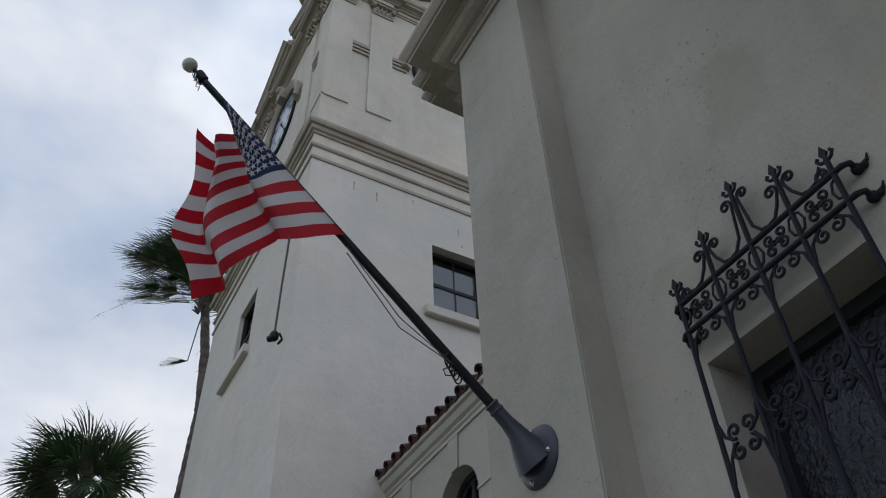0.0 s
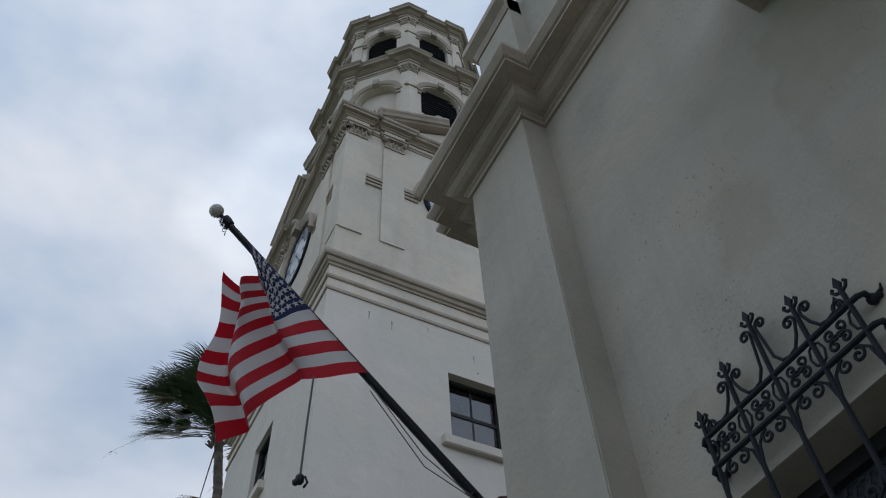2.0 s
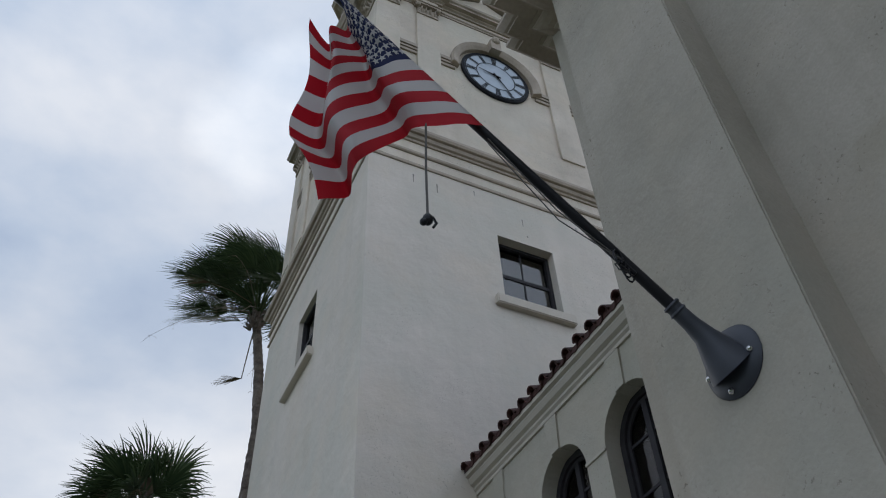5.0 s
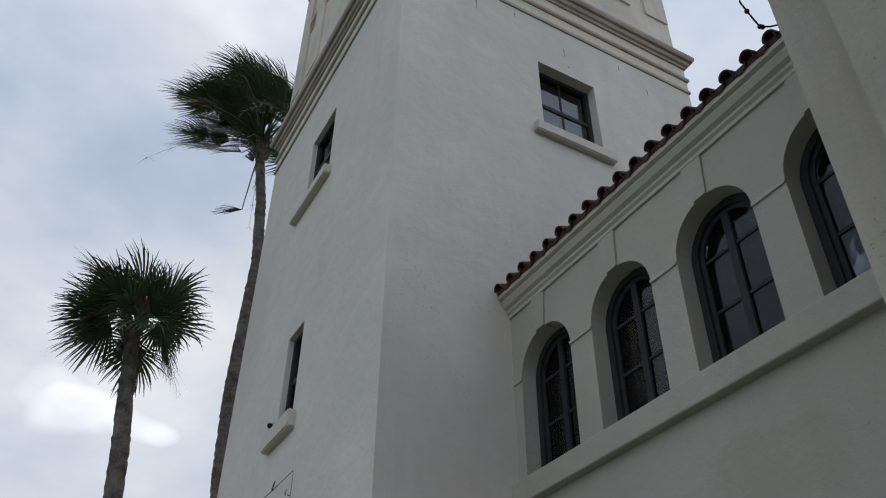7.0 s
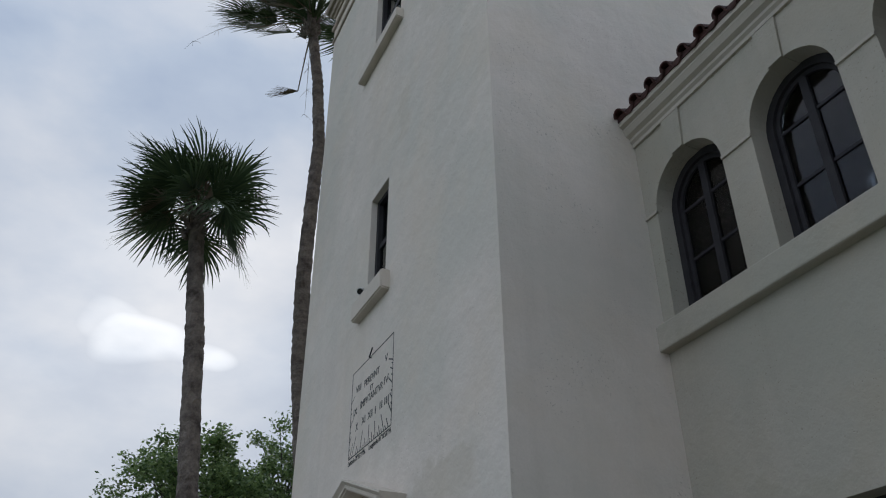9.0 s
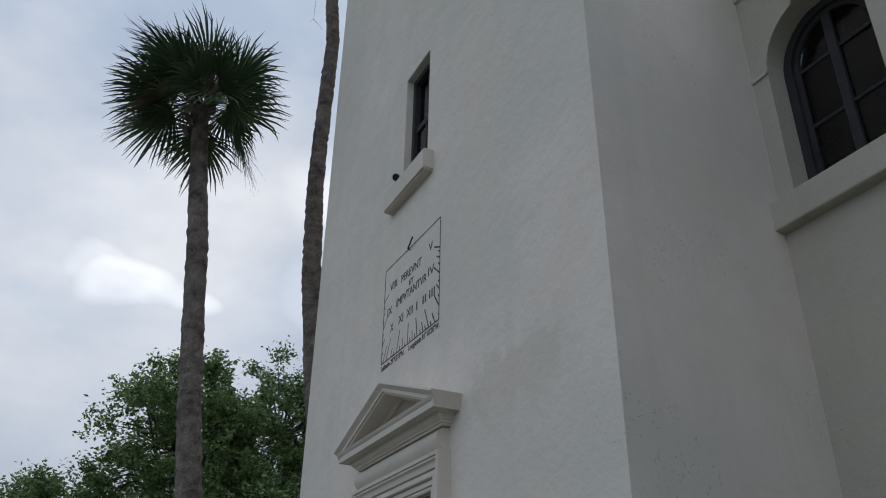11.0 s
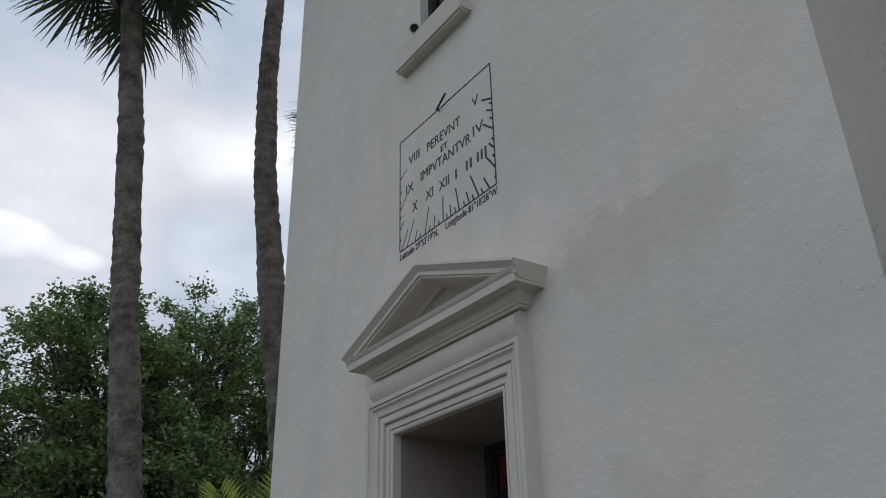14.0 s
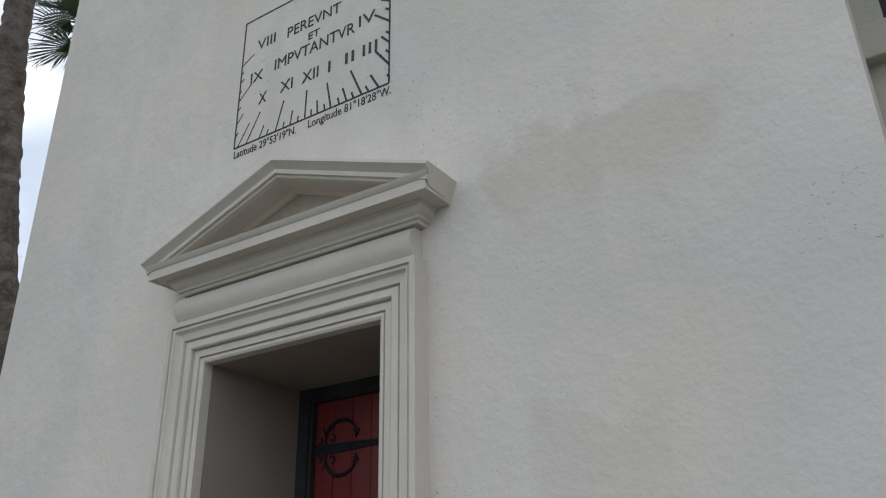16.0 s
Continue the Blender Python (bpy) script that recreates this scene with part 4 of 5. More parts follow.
part("gnomon", tube(bmesh.new(), [dm(GS, SH - 0.03, -0.02), dm(GS, SH - 0.02, 0.03), dm(GS + 0.19, SH + 0.035, 0.06)], 0.010, 8), IRON, dial, "short iron gnomon rod")

cctv = thing("security_camera", (3.44, 14.62, 7.33), "small white bullet security camera standing on the window sill", "security camera")
part("bracket", tube(bmesh.new(), [(3.46, 14.60, 7.33), (3.455, 14.60, 7.37), (3.44, 14.62, 7.40)], 0.022, 8), CAM_GREY, cctv)
CD = Vector((-0.40, -0.72, -0.55)).normalized()
CO = Vector((3.44, 14.66, 7.42)) - CD * 0.03
part("body", lathe(bmesh.new(), CD, CO, [(0.04, 0), (0.046, 0.02), (0.046, 0.13), (0.054, 0.135), (0.054, 0.17), (0.046, 0.17)], 16), CAM_GREY, cctv, smooth=True)
part("lens", lathe(bmesh.new(), CD, CO + CD * 0.168, [(0.044, 0), (0.044, 0.006), (0.02, 0.008)], 16), CAM_BLACK, cctv)

# ---- the arcaded wing between tower and church ----
AX = 5.5
wing = thing("arcade_wing", (AX, 7.5, 0), "cream stucco wing with round-arched windows and a clay tile roof", "building wing")
am = lambda a, b, c: (AX + c, a, b)
WY0, WY1 = 4.0, TY0 - 0.002
ARCH = [(10.015 - 1.487 * i) for i in range(4)]
HALF, SPR, SILL = 0.535, 6.86, 5.45
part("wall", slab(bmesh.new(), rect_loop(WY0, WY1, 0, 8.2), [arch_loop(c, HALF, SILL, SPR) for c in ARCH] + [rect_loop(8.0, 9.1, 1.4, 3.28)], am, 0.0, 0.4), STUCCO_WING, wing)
bm = bmesh.new()
prof = [(0.05, 5.165), (-0.10, 5.165), (-0.116, 5.172), (-0.12, 5.185), (-0.12, 5.440), (-0.114, 5.452), (0.05, 5.458)]
lo, hi = [bm.verts.new(am(WY0, z, c)) for c, z in prof], [bm.verts.new(am(WY1, z, c)) for c, z in prof]
bm.faces.new(lo)
bm.faces.new(hi)
for j in range(len(prof)):
    bm.faces.new((lo[j], lo[(j + 1) % len(prof)], hi[(j + 1) % len(prof)], hi[j]))
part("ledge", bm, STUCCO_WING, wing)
bm = bmesh.new()
prof = [(0.05, 7.90), (-0.03, 7.90), (-0.03, 7.95), (-0.06, 7.98), (-0.06, 8.02), (-0.11, 8.05), (-0.14, 8.12), (-0.14, 8.15), (-0.19, 8.17), (-0.19, 8.24), (0.05, 8.24)]
lo, hi = [bm.verts.new(am(WY0, z, c)) for c, z in prof], [bm.verts.new(am(WY1, z, c)) for c, z in prof]
bm.faces.new(lo)
bm.faces.new(hi)
for j in range(len(prof)):
    bm.faces.new((lo[j], lo[(j + 1) % len(prof)], hi[(j + 1) % len(prof)], hi[j]))
part("eave_cornice", bm, WING_TRIM, wing)
edges = [WY1] + [v for c in ARCH for v in (c + HALF, c - HALF)] + [WY0]
for i in range(0, len(edges), 2):
    part("impost_line", box(bmesh.new(), edges[i + 1], edges[i], SPR - 0.03, SPR + 0.005, -0.022, 0.02, am), WING_TRIM, wing)
for c in ARCH:
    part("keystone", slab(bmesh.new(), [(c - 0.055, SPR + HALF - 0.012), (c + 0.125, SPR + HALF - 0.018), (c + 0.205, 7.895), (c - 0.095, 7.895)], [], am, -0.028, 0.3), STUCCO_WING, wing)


def arched_window(c):
    d0 = 0.22
    ring = slab(bmesh.new(), arch_loop(c, HALF, SILL, SPR), [arch_loop(c, HALF - 0.09, SILL + 0.05, SPR)], am, d0, d0 + 0.13)
    win = part("window", ring, BRONZE, wing, "dark round-headed casement window")
    part("inner_frame", slab(bmesh.new(), arch_loop(c, HALF - 0.09, SILL + 0.05, SPR), [arch_loop(c, HALF - 0.14, SILL + 0.11, SPR)], am, d0 + 0.04, d0 + 0.11), BRONZE, win)
    hw, z0 = HALF - 0.14, SILL + 0.11
    part("meeting_stile", box(bmesh.new(), c - 0.045, c + 0.045, z0, SPR + hw - 0.01, d0 + 0.03, d0 + 0.10, am), BRONZE, win)
    for zz in (SPR - 0.02, (SPR + z0) / 2):
        for s in (-1, 1):
            a0, a1 = sorted((c + s * 0.045, c + s * hw))
            part("glazing_bar", box(bmesh.new(), a0, a1, zz - 0.017, zz + 0.017, d0 + 0.05, d0 + 0.09, am), BRONZE, win)
    cells = [(z0, (SPR + z0) / 2 - 0.017), ((SPR + z0) / 2 + 0.017, SPR - 0.037)]
    for s in (-1, 1):
        a0, a1 = sorted((c + s * 0.045, c + s * hw))
        for lo_, hi_ in cells:
            part("pane", box(bmesh.new(), a0, a1, lo_, hi_, d0 + 0.065, d0 + 0.071, am), GLASS, win)
        g0 = math.acos(0.045 / hw)
        fan = [(c + s * hw * math.cos(g0 * i / 8), SPR - 0.003 + hw * math.sin(g0 * i / 8)) for i in range(9)] + [(c + s * 0.045, SPR - 0.003)]
        part("pane", slab(bmesh.new(), fan, [], am, d0 + 0.065, d0 + 0.071), GLASS, win)


for c in ARCH:
    arched_window(c)
low = part("window", slab(bmesh.new(), rect_loop(8.0, 9.1, 1.4, 3.28), [rect_loop(8.1, 9.0, 1.5, 3.18)], am, 0.2, 0.3), BRONZE, wing)
part("pane", box(bmesh.new(), 8.1, 9.0, 1.5, 3.18, 0.24, 0.25, am), GLASS, low)
part("black_room_back", box(bmesh.new(), AX + 1.2, AX + 1.3, WY0, WY1, 0, 8.2), DARK, wing)
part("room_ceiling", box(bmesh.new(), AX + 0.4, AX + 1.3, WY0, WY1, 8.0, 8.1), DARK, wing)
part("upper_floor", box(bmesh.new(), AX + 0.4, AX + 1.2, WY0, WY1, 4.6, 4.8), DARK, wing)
part("eave_fill", box(bmesh.new(), AX - 0.20, AX + 0.1, WY0, WY1, 8.235, 8.315), TILE, wing)
bm = bmesh.new()
slope = 0.42
v = [bm.verts.new(p) for p in ((AX - 0.17, WY0, 8.245), (AX - 0.17, WY1, 8.245), (AX + 4.3, WY1, 8.245 + 4.47 * slope), (AX + 4.3, WY0, 8.245 + 4.47 * slope))]
bm.faces.new(v)
bmesh.ops.solidify(bm, geom=list(bm.faces), thickness=-0.05)
part("roof_deck", bm, TILE, wing)

# ---- the near church front with its buttress pilaster ----
NX = 3.45
front = thing("church_front", (NX, 0, 0), "stucco church wall, darker than the tower, with a buttress pilaster and deep cornice", "church building")
nm = lambda a, b, c: (NX + c, a, b)
PX, PY0, PY1, NY1 = 3.14, 2.88, 4.08, 4.53
GW = (1.00, 2.16, 2.0, 4.44)
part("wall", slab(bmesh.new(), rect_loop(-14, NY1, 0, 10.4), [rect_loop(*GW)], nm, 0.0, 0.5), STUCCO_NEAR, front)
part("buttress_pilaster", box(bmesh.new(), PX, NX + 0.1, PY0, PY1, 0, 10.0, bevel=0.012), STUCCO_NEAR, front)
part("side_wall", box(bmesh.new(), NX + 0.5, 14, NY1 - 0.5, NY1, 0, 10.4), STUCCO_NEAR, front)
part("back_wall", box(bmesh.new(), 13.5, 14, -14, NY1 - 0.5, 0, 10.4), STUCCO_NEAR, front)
part("roof", box(bmesh.new(), NX + 0.1, 14, -14, NY1 - 0.1, 10.4, 10.6), TRIM, front)
NP = [(14.0, NY1 - 0.06), (3.66, NY1 - 0.06), (3.66, NY1 - 0.2), (NX, NY1 - 0.2), (NX, PY1), (PX, PY1), (PX, PY0), (NX, PY0), (NX, -14)]
CP = [(-0.4, 9.86), (0.03, 9.86), (0.04, 9.90), (0.07, 9.92), (0.07, 9.95), (0.13, 9.965), (0.19, 10.0), (0.23, 10.06), (0.23, 10.085), (0.27, 10.10), (0.27, 10.12), (0.44, 10.13), (0.44, 10.17), (0.47, 10.185), (0.50, 10.23), (0.53, 10.28), (0.53, 10.34), (-0.4, 10.42)]
part("cornice", sweep(bmesh.new(), [Vector(p) for p in NP[::-1]][::-1], CP, False), TRIM, front)
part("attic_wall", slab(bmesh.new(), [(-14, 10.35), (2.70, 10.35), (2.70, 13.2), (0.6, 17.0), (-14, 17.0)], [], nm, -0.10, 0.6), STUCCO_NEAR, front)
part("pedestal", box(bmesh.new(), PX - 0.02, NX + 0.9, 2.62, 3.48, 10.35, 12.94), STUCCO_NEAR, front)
PEDP = [Vector(p) for p in ((NX + 0.9, 3.48), (PX - 0.02, 3.48), (PX - 0.02, 2.62))]
part("pedestal_cap", sweep(bmesh.new(), PEDP[::-1], [(0.2, 12.5), (-0.02, 12.5), (-0.05, 12.6), (-0.05, 12.65), (-0.16, 12.75), (-0.16, 12.9), (-0.1, 12.95), (0.2, 12.95)], False), TRIM, front)
part("porch_hood", box(bmesh.new(), 0.9, NX + 0.05, -9.0, 0.36, 7.58, 8.3), TRIM, front)
win = part("window", slab(bmesh.new(), rect_loop(*GW), [rect_loop(GW[0] + 0.09, GW[1] - 0.09, GW[2] + 0.09, GW[3] - 0.09)], nm, 0.30, 0.42), BRONZE, front, "dark leaded window set deep in the wall")
part("pane", box(bmesh.new(), GW[0] + 0.09, GW[1] - 0.09, GW[2] + 0.09, GW[3] - 0.09, 0.36, 0.38, nm), LEAD, win)

# ---- wrought-iron window grille ----
grille = thing("window_grille", (3.36, 1.56, 3.5), "black wrought-iron window grille with scrolls and spear finials", "window grille")
GX = 3.35
BARS = [(2.145, 5.01), (1.845, 5.175), (1.548, 5.335), (1.25, 5.175), (0.952, 5.01)]


def spiral(cy, cz, r0, g0, turns, s, n=22):
    """A scroll in the grille's plane, winding in from radius r0."""
    out = []
    for i in range(n + 1):
        f = i / n
        r = r0 * (1 - 0.78 * f)
        g = g0 + s * turns * 2 * math.pi * f
        out.append((GX, cy + r * math.cos(g), cz + r * math.sin(g)))
    return out


for y, top in BARS:
    part("bar", tube(bmesh.new(), [(GX, y, 2.0), (GX, y, top - 0.07)], 0.0155, 8), IRON, grille)
    bm = bmesh.new()
    slab(bm, [(y, top + 0.03), (y - 0.026, top - 0.03), (y - 0.010, top - 0.055), (y - 0.010, top - 0.09), (y + 0.010, top - 0.09), (y + 0.010, top - 0.055), (y + 0.026, top - 0.03)], [], lambda a, b, c: (GX + c, a, b), -0.009, 0.009)
    for s in (-1, 1):
        tube(bm, [(GX, y + s * 0.008, top - 0.085), (GX, y + s * 0.036, top - 0.072), (GX, y + s * 0.052, top - 0.045), (GX, y + s * 0.040, top - 0.03)], 0.011, 6)
    part("finial", bm, IRON, grille)
for zz in (4.83, 4.62):
    pts = [(3.45, 2.20, zz - 0.02), (GX + 0.02, 2.205, zz), (GX, 2.17, zz)] + [(GX, 2.145 - 0.06 * i, zz) for i in range(21)] + [(GX, 0.90, zz), (GX + 0.02, 0.865, zz), (3.45, 0.87, zz - 0.02)]
    part("rail", tube(bmesh.new(), pts, 0.018, 8), IRON, grille)
    for y in (2.205, 0.868):
        bm = ball(bmesh.new(), (3.425, y, zz - 0.015), 0.034, 10, 7)
        ball(bm, (3.44, y - 0.035, zz - 0.01), 0.022, 8, 6)
        tube(bm, [(3.44, y, zz - 0.01), (3.44, y - 0.06, zz + 0.01), (3.435, y - 0.075, zz + 0.04)], [0.018, 0.012, 0.005], 6)
        part("fixing", bm, IRON, grille)


def quatrefoil(cy, cz, r):
    """Four scrolls back to back, held between two bars by arched bands."""
    bm = bmesh.new()
    for sy in (-1, 1):
        for sz in (-1, 1):
            tube(bm, [(GX, cy + sy * 0.006, cz + sz * 0.006)] + spiral(cy + sy * r * 1.05, cz + sz * r * 1.05, r, math.atan2(-sz, -sy), 1.2, sy * sz), 0.0095, 6)
    return bm


for i in range(4):
    ya, yb = BARS[i][0], BARS[i + 1][0]
    cy = (ya + yb) / 2
    part("scroll", quatrefoil(cy, 4.725, 0.038), IRON, grille)
    for s, ye in ((1, ya), (-1, yb)):
        bm = tube(bmesh.new(), [(GX, ye, 4.80), (GX, ye - s * 0.035, 4.78), (GX, ye - s * 0.052, 4.725), (GX, ye - s * 0.035, 4.67), (GX, ye, 4.65)], 0.008, 6)
        part("scroll", bm, IRON, grille)
        bm = tube(bmesh.new(), [(GX, ye - s * 0.012, 4.44), (GX, ye - s * 0.03, 4.54), (GX, ye - s * 0.075, 4.585)] + spiral(cy + s * 0.045, 4.545, 0.045, radians(90), 1.2, -s), 0.0095, 6)
        part("scroll", bm, IRON, grille)
        bm = tube(bmesh.new(), [(GX, ye - s * 0.012, 3.98), (GX, ye - s * 0.035, 3.90), (GX, ye - s * 0.08, 3.865)] + spiral(cy + s * 0.048, 3.905, 0.048, radians(-90), 1.2, s), 0.0105, 6)
        tube(bm, [(GX, ye - s * 0.012, 3.64), (GX, ye - s * 0.035, 3.77), (GX, ye - s * 0.08, 3.835)] + spiral(cy + s * 0.048, 3.785, 0.048, radians(90), 1.2, -s), 0.0105, 6)
        part("scroll", bm, IRON, grille)
    # lyre scrolls above the top rail
    for s, ye, tp in ((1, ya, BARS[i][1]), (-1, yb, BARS[i + 1][1])):
        hz = tp - 0.14
        bm = tube(bmesh.new(), [(GX, cy - s * 0.005, 4.845), (GX, cy + s * 0.05, 4.86), (GX, ye - s * 0.055, 4.93), (GX, ye - s * 0.028, hz - 0.03)] + spiral(ye - s * 0.068, hz, 0.04, radians(0) if s > 0 else radians(180), 1.25, s), 0.0105, 6)
        part("scroll", bm, IRON, grille)

# ---- flagpole and flag ----
pole_base, pole_tip = Vector((3.05, 3.46, 4.49)), Vector((0.40, 3.46, 6.95))
PD = (pole_tip - pole_base).normalized()
staff = thing("flagpole", (PX, 3.46, 4.45), "black wall-mounted flagpole with a cream ball finial", "flagpole")
part("pole", tube(bmesh.new(), [pole_base + PD * 0.2, pole_base + PD * 1.6, pole_tip], [0.036, 0.033, 0.027], 16), POLE, staff, smooth=True)
part("mounting_plate", lathe(bmesh.new(), (-1, 0, 0), (PX + 0.005, 3.46, 4.42), [(0.215, 0), (0.22, 0.012), (0.205, 0.035), (0.15, 0.055), (0.02, 0.07)], 28), CAST, staff, "grey cast-iron wall plate", True)
part("socket", tube(bmesh.new(), [(PX - 0.02, 3.46, 4.38), (PX - 0.09, 3.46, 4.45), pole_base + PD * 0.10, pole_base + PD * 0.2, pole_base + PD * 0.34], [0.16, 0.115, 0.068, 0.052, 0.047], 18), CAST, staff, smooth=True)
bm = bmesh.new()
for d in (0.30, 0.35):
    lathe(bm, PD, pole_base + PD * d, [(0.05, -0.012), (0.056, 0), (0.05, 0.012)], 16)
part("collar", bm, CAST, staff)
for dy, dz in ((0.0, 0.175), (0.175, -0.01), (-0.165, -0.04), (0.05, -0.175)):
    part("bolt", ball(bmesh.new(), (PX - 0.045, 3.46 + dy, 4.42 + dz), 0.020, 10, 7), STEEL, staff)
bm = lathe(bmesh.new(), PD, pole_tip, [(0.027, -0.06), (0.042, -0.05), (0.048, 0.0), (0.045, 0.025), (0.02, 0.04), (0.014, 0.09)], 16)
part("truck", bm, POLE, staff, smooth=True)
part("ball_finial", ball(bmesh.new(), pole_tip + PD * 0.125, 0.058, 20, 14), WHITE_BALL, staff, "cream ball finial", True)
bm = bmesh.new()
cl = pole_base + PD * 0.72 + Vector((-0.03, -0.02, -0.035))
tube(bm, [cl - PD * 0.1, cl, cl + PD * 0.1], 0.014, 8)
for i in range(5):
    tube(bm, [cl + Vector((0.03 * math.cos(g), -0.02 + 0.01 * i, -0.03 + 0.055 * math.sin(g))) - PD * 0.03 * (i - 2) for g in [2 * math.pi * j / 10 for j in range(11)]], 0.006, 5)
tube(bm, [cl + PD * -0.05, cl + Vector((-0.02, -0.05, -0.12)), cl + Vector((-0.09, -0.05, -0.14)), cl + Vector((-0.1, -0.04, -0.09)), cl], 0.005, 5)
part("cleat", bm, POLE, staff, "black cleat with coiled rope")
lo_h = pole_base + PD * 1.88
for dz in (-0.07, -0.125):
    bm = tube(bmesh.new(), [cl + Vector((0, -0.01, 0)), (cl + lo_h) / 2 + Vector((0.0, -0.02, 1.6 * dz - 0.04)), lo_h + Vector((0, -0.02, dz))], 0.0045, 5)
    part("halyard", bm, ROPE, staff)
bm = bmesh.new()
for i in range(6):
    c = pole_tip + Vector((-0.045 + 0.012 * i, -0.03, -0.04 - 0.028 * i))
    s = Vector((0, 0.012, 0)) if i % 2 else Vector((0.012, 0, 0))
    tube(bm, [c + s + Vector((0, 0, 0.018)), c + s - Vector((0, 0, 0.018)), c - s - Vector((0, 0, 0.018)), c - s + Vector((0, 0, 0.018)), c + s + Vector((0, 0, 0.018))], 0.004, 5)
part("chain", bm, STEEL, staff, "short snap-hook chain")

flag = thing("flag", tuple(pole_base + PD * 2.4), "red, white and blue striped flag with stars, folded by the wind", "flag")
H_TOP, H_LOW = pole_tip - PD * 0.26 + Vector((0, -0.045, -0.02)), pole_base + PD * 1.93 + Vector((0, -0.045, -0.02))


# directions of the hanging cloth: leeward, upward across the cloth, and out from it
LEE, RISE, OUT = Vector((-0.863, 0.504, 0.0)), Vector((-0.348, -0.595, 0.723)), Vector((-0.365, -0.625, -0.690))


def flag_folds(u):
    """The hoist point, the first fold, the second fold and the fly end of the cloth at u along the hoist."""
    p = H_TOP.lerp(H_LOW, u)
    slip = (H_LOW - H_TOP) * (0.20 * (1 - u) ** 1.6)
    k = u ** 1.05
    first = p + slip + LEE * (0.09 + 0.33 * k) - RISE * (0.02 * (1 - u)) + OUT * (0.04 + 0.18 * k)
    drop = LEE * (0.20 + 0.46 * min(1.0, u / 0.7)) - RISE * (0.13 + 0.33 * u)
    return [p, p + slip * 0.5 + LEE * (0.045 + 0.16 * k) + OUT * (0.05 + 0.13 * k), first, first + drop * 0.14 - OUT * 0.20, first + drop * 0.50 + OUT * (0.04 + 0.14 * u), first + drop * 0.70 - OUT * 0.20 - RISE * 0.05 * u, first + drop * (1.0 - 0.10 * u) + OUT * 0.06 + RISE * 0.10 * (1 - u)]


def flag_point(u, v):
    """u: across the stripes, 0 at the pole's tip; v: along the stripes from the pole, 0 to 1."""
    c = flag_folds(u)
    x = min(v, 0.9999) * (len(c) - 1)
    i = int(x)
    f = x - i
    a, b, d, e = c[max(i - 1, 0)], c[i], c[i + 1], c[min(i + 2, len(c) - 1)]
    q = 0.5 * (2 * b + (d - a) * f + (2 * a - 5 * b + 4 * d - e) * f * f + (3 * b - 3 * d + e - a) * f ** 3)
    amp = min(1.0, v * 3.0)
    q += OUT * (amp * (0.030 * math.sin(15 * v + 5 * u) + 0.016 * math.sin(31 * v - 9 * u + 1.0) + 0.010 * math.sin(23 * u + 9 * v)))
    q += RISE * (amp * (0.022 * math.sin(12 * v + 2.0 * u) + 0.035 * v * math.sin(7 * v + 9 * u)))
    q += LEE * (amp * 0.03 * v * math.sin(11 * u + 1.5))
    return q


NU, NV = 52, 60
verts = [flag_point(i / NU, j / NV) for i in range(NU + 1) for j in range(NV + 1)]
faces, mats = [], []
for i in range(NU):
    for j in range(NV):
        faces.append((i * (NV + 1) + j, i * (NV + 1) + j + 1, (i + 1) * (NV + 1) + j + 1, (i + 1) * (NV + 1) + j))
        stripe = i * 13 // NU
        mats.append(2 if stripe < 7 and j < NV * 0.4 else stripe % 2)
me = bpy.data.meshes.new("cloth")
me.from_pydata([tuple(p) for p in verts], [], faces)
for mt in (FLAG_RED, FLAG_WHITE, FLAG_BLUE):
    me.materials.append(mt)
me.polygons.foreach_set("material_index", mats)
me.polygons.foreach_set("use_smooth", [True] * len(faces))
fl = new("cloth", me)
fl.parent, fl.matrix_parent_inverse = flag, Matrix.Translation(-flag.location)
for r in range(9):
    for c in range(6 if r % 2 == 0 else 5):
        bm = bmesh.new()
        u0, v0 = (7 / 13) * (r + 1) / 10, 0.4 * (2 * c + 1 + (r % 2)) / 12
        p = flag_point(u0, v0)
        du, dv = (flag_point(u0 + 0.01, v0) - p).normalized(), (flag_point(u0, v0 + 0.01) - p).normalized()
        n = du.cross(dv).normalized()
        for side in (0.004, -0.004):
            loop = [bm.verts.new(p + n * side + (du * math.cos(g) + dv * math.sin(g)) * (0.034 if k % 2 == 0 else 0.014)) for k, g in [(k, math.pi + k * math.pi / 5) for k in range(10)]]
            ctr = bm.verts.new(p + n * side)
            for k in range(10):
                bm.faces.new((loop[k], loop[(k + 1) % 10], ctr))
        part("star", bm, FLAG_WHITE, flag)
fp = flag_point(1.0, 0.27)
bm = tube(bmesh.new(), [fp + Vector((0, 0, 0.03)), fp + Vector((-0.005, 0.01, -0.40)), fp + Vector((-0.01, 0.0, -0.80))], 0.007, 6)
part("cord", bm, ROPE, flag)
bm = bmesh.new()
ball(bm, fp + Vector((-0.01, 0, -0.83)), 0.03, 8, 6, (1, 1, 1.3))
ball(bm, fp + Vector((-0.035, 0, -0.86)), 0.022, 8, 6)
tube(bm, [fp + Vector((0.02, 0, -0.80)), fp + Vector((0.04, 0, -0.84)), fp + Vector((0.02, 0, -0.88))], 0.008, 5)
part("cord_clip", bm, POLE, flag)

